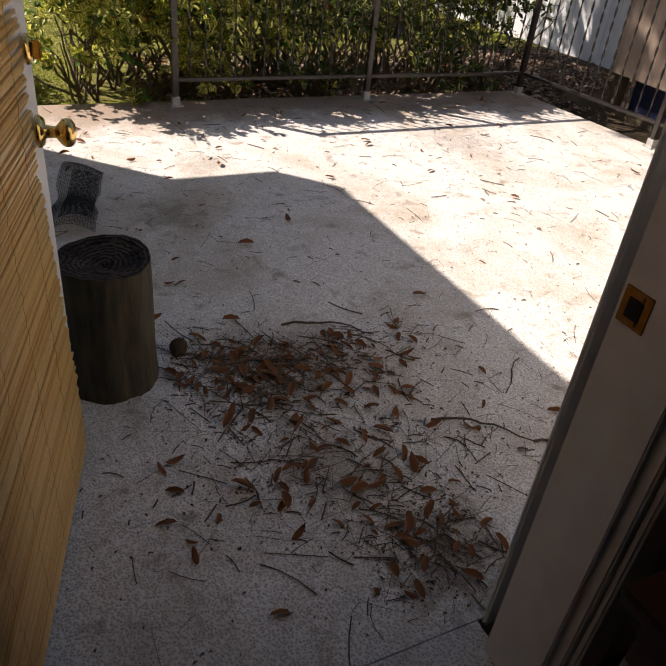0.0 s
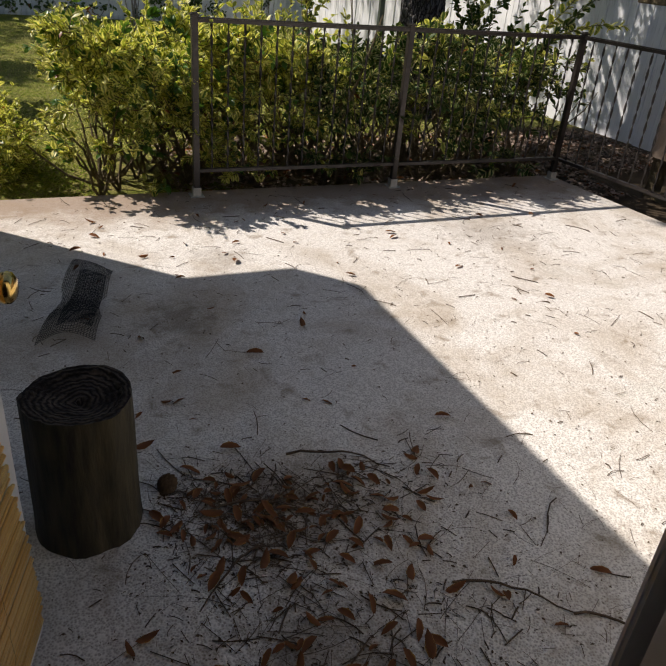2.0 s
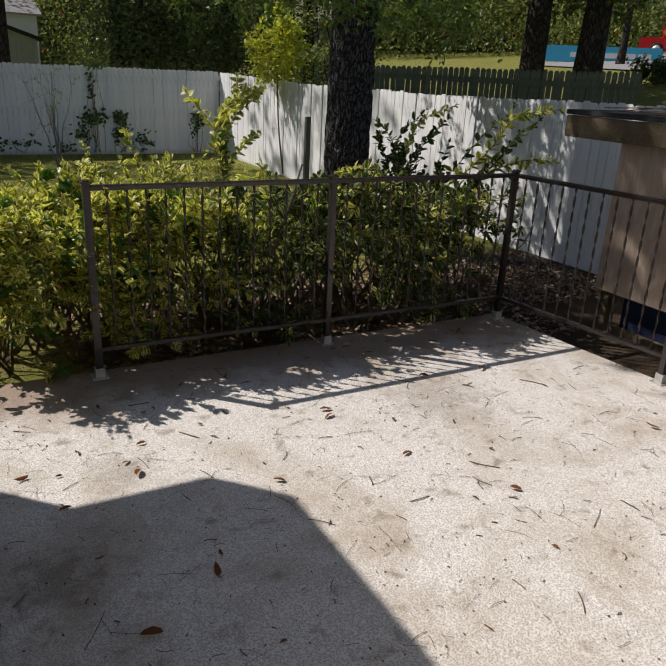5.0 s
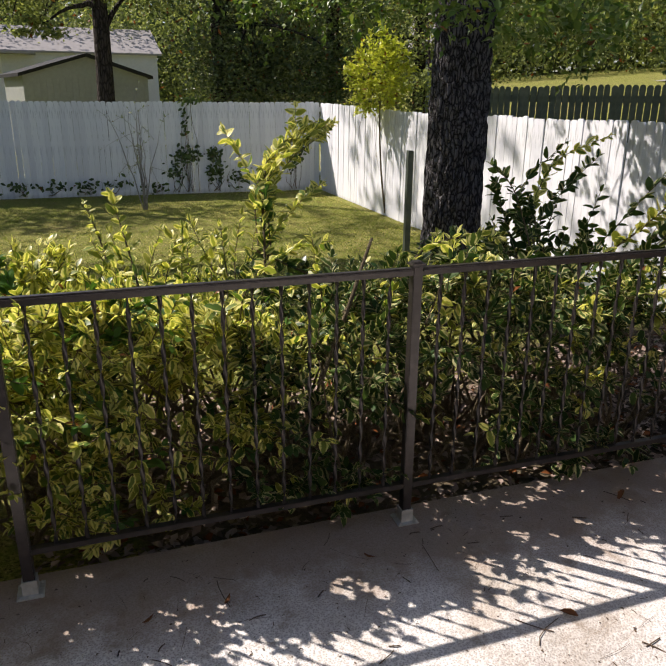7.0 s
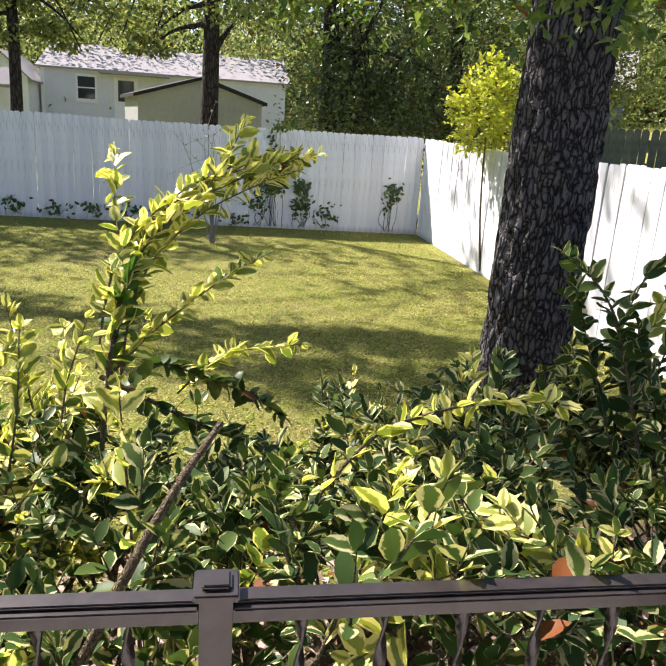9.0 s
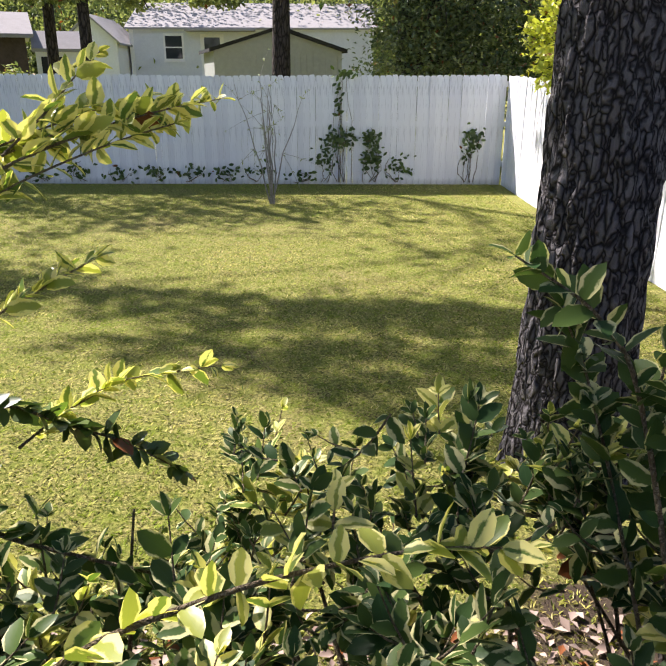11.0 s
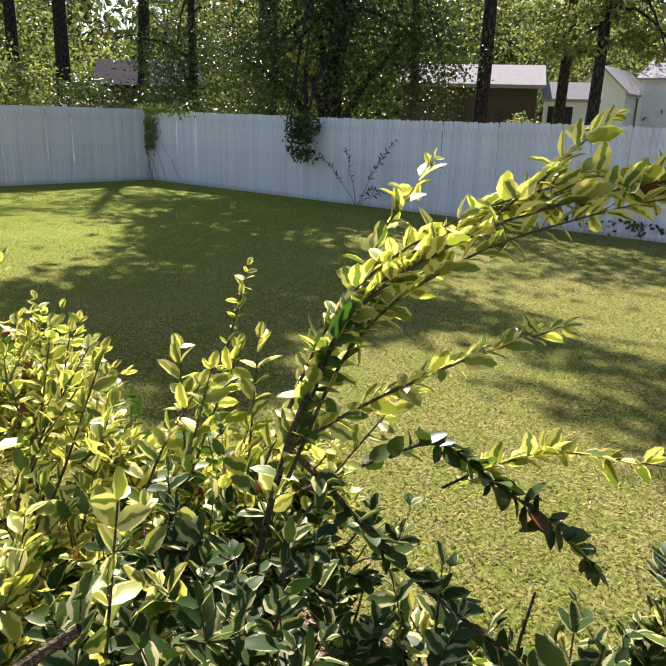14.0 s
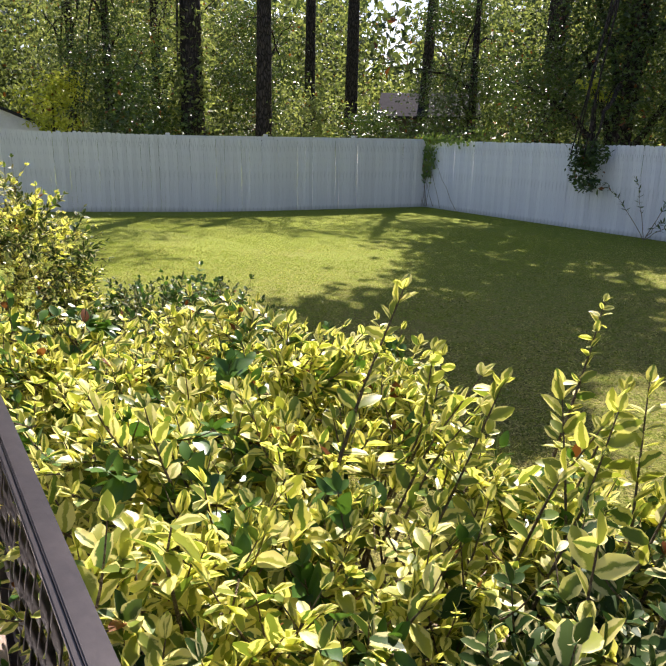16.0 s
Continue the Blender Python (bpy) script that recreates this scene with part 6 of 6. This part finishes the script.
def netting():
    """A curled strip of black plastic mesh."""
    t = thing("plastic_mesh", "strip of black plastic garden netting curled on the patio", "netting", (-2.25, -1.3, 0))
    nu, nv = 22, 64
    a, b_, c, d = (np.array(p) for p in ((-2.21, -0.87, 0), (-2.05, -1.06, 0), (-2.2, -1.72, 0), (-2.42, -1.70, 0)))

    def at(u, v):
        p = (a * (1 - u) + b_ * u) * (1 - v) + (d * (1 - u) + c * u) * v
        return p + np.array((0, 0, 0.004 + 0.05 * math.sin(u * 3.1) * (0.3 + 0.7 * v) + 0.015 * math.sin(v * 9)))
    st = [([at(i / nu, j / 20) for j in range(21)], [0.0009] * 21) for i in range(nu + 1)] + [([at(i / 8, j / nv) for i in range(9)], [0.0009] * 9) for j in range(nv + 1)]
    part("sheet", tubes("sheet", st, 4), M_TRIMDARK, t).matrix_parent_inverse = Matrix.Translation((2.25, 1.3, 0))
    st = [([at(0.25 + 0.6 * i / nu, 0.25 + 0.7 * j / 20) + np.array((0.02, -0.02, 0.03)) for j in range(21)], [0.0009] * 21) for i in range(nu + 1)] + [([at(0.25 + 0.6 * i / 8, 0.25 + 0.7 * j / nv) + np.array((0.02, -0.02, 0.03)) for i in range(9)], [0.0009] * 9) for j in range(nv + 1)]
    part("folded_sheet", tubes("folded_sheet", st, 4), M_TRIMDARK, t).matrix_parent_inverse = Matrix.Translation((2.25, 1.3, 0))


netting()


def pine_cone():
    A, D, U, S = [], [], [], []
    for k in range(70):
        h = k / 70
        a = k * 2.39996
        r = 0.022 * math.sin(math.pi * (0.12 + 0.83 * h))
        A.append((r * 0.4 * math.cos(a), r * 0.4 * math.sin(a), 0.008 + 0.055 * h))
        D.append((math.cos(a), math.sin(a), 0.45))
        U.append((0, 0, 1))
        S.append(0.024 * math.sin(math.pi * (0.15 + 0.8 * h)) + 0.004)
    o = part("pine_cone", leaf_mesh("pine_cone", A, D, U, S, leaf_shape(0.9, -0.2, 0.1)), M_TWIG)
    o.matrix_world = pose(-2.11, -2.62, 0.018, 78, 0, 30)
    tagged(o, "open brown pine cone lying beside the stump", "pine cone")


pine_cone()

PILES = ((-2.0, -2.7, 0.08, 0.05, 4), (-1.9, -2.82, 0.10, 0.07, 9), (-1.67, -2.84, 0.13, 0.06, 5), (-1.45, -2.84, 0.12, 0.07, 3), (-1.85, -3.0, 0.12, 0.1, 5), (-1.93, -3.25, 0.13, 0.1, 5), (-1.72, -3.62, 0.07, 0.08, 7), (-1.42, -3.3, 0.18, 0.12, 4), (-1.9, -3.2, 0.3, 0.3, 4))


def pile_point(r):
    w = [p[4] for p in PILES]
    cx, cy, sx, sy, _ = r.choices(PILES, w)[0]
    return r.gauss(cx, sx * 1.35), r.gauss(cy, sy * 1.35)


def on_slab(x, y):
    return -2.9 < x < 1.42 and -3.83 < y < 0.02 and not (abs(x + 2.315) < 0.16 and abs(y + 2.70) < 0.16)


def debris():
    r = random.Random(11)
    shapes = [leaf_mesh("fallen_leaf", [(0, -0.5, 0.18)], [(0, 1, 0)], [(0, 0, 1)], [1.0], leaf_shape(w, f_, d_)) for w, f_, d_ in ((0.36, 0.22, 0.2), (0.42, 0.3, 0.08), (0.3, 0.12, 0.35), (0.38, -0.2, -0.22))]
    for me in shapes:
        me.materials.append(M_DRYLEAF)
    k = 0
    while k < 290:
        x, y = pile_point(r) if r.random() < 0.52 else (r.uniform(-2.3, 1.4), r.uniform(-3.8, -0.1))
        if not on_slab(x, y) or (x > -1.0 and r.random() < 0.82):
            continue
        s = r.uniform(0.03, 0.075)
        o = new("fallen_leaf", r.choice(shapes))
        o.matrix_world = pose(x, y, 0.002, r.uniform(-14, 14), r.uniform(-25, 25), r.uniform(0, 360)) @ Matrix.Diagonal((s, s, s, 1))
        tagged(o, "dry curled brown leaf on the concrete patio", "leaf", "leaves fallen on the patio")
        k += 1
    st = []
    for _ in range(2700):
        x, y = pile_point(r) if r.random() < 0.62 else (r.uniform(-2.5, 1.4), r.uniform(-3.8, -0.05))
        if not on_slab(x, y):
            continue
        L = r.choice((0.015, 0.02, 0.03, 0.04, 0.06, 0.09, 0.13)) * r.uniform(0.6, 1.3)
        a = r.uniform(0, 6.28)
        e = (x + L * math.cos(a), y + L * math.sin(a), 0.003)
        rd_ = 0.0005 + 0.0018 * r.random() ** 2.5
        st.append((bent((x, y, 0.002), e, (r.gauss(0, 0.06) * L, r.gauss(0, 0.06) * L, 0.002), 4), [rd_] * 4))
    for p0, p1 in (((-1.45, -3.23), (-1.2, -3.42)), ((-1.2, -3.42), (-1.05, -3.6)), ((-2.0, -2.78), (-1.75, -2.85)), ((-1.7, -2.6), (-1.4, -2.75)), ((-1.9, -2.95), (-2.1, -3.1))):
        st.append((bent((*p0, 0.006), (*p1, 0.008), (0.02, 0.03, 0.005), 9, 0.004), np.linspace(0.005, 0.002, 9)))
    tagged(part("needles", tubes("needles", st, 4), M_TWIG), "scattered pine needles and thin twigs on the patio", "debris", kind="stuff")
    A, D, U, S = [], [], [], []
    for _ in range(9000):
        x, y = pile_point(r) if r.random() < 0.55 else (r.uniform(-2.6, 1.42), r.uniform(-3.8, 0.05))
        if not on_slab(x, y):
            continue
        A.append((x, y, 0.0015))
        a = r.uniform(0, 6.28)
        D.append((math.cos(a), math.sin(a), 0.15))
        U.append((r.gauss(0, 0.3), r.gauss(0, 0.3), 1))
        S.append(0.003 + 0.012 * r.random() ** 3)
    tagged(part("crumbs", leaf_mesh("crumbs", A, D, U, S, SIMPLE), M_TWIG), "dark crumbs of bark and soil strewn on the patio", "debris", kind="stuff")
    A, D, U, S = [], [], [], []
    for _ in range(8200):
        x, y = r.uniform(-1.45, 3.3), r.uniform(-0.3, 1.8)
        if (x < 1.5 and y < 0.1) or (x > 2.0 and y < 0.3):
            continue
        A.append((x, y, float(ground_z(x, y)) + r.uniform(0.002, 0.03)))
        a = r.uniform(0, 6.28)
        D.append((math.cos(a), math.sin(a), r.gauss(0, 0.2)))
        U.append((r.gauss(0, 0.4), r.gauss(0, 0.4), 1))
        S.append(r.uniform(0.03, 0.065))
    tagged(part("leaf_litter", leaf_mesh("leaf_litter", A, D, U, S, SIMPLE), M_LITTER), "brown leaf litter under the hedge", "litter", kind="stuff")


debris()
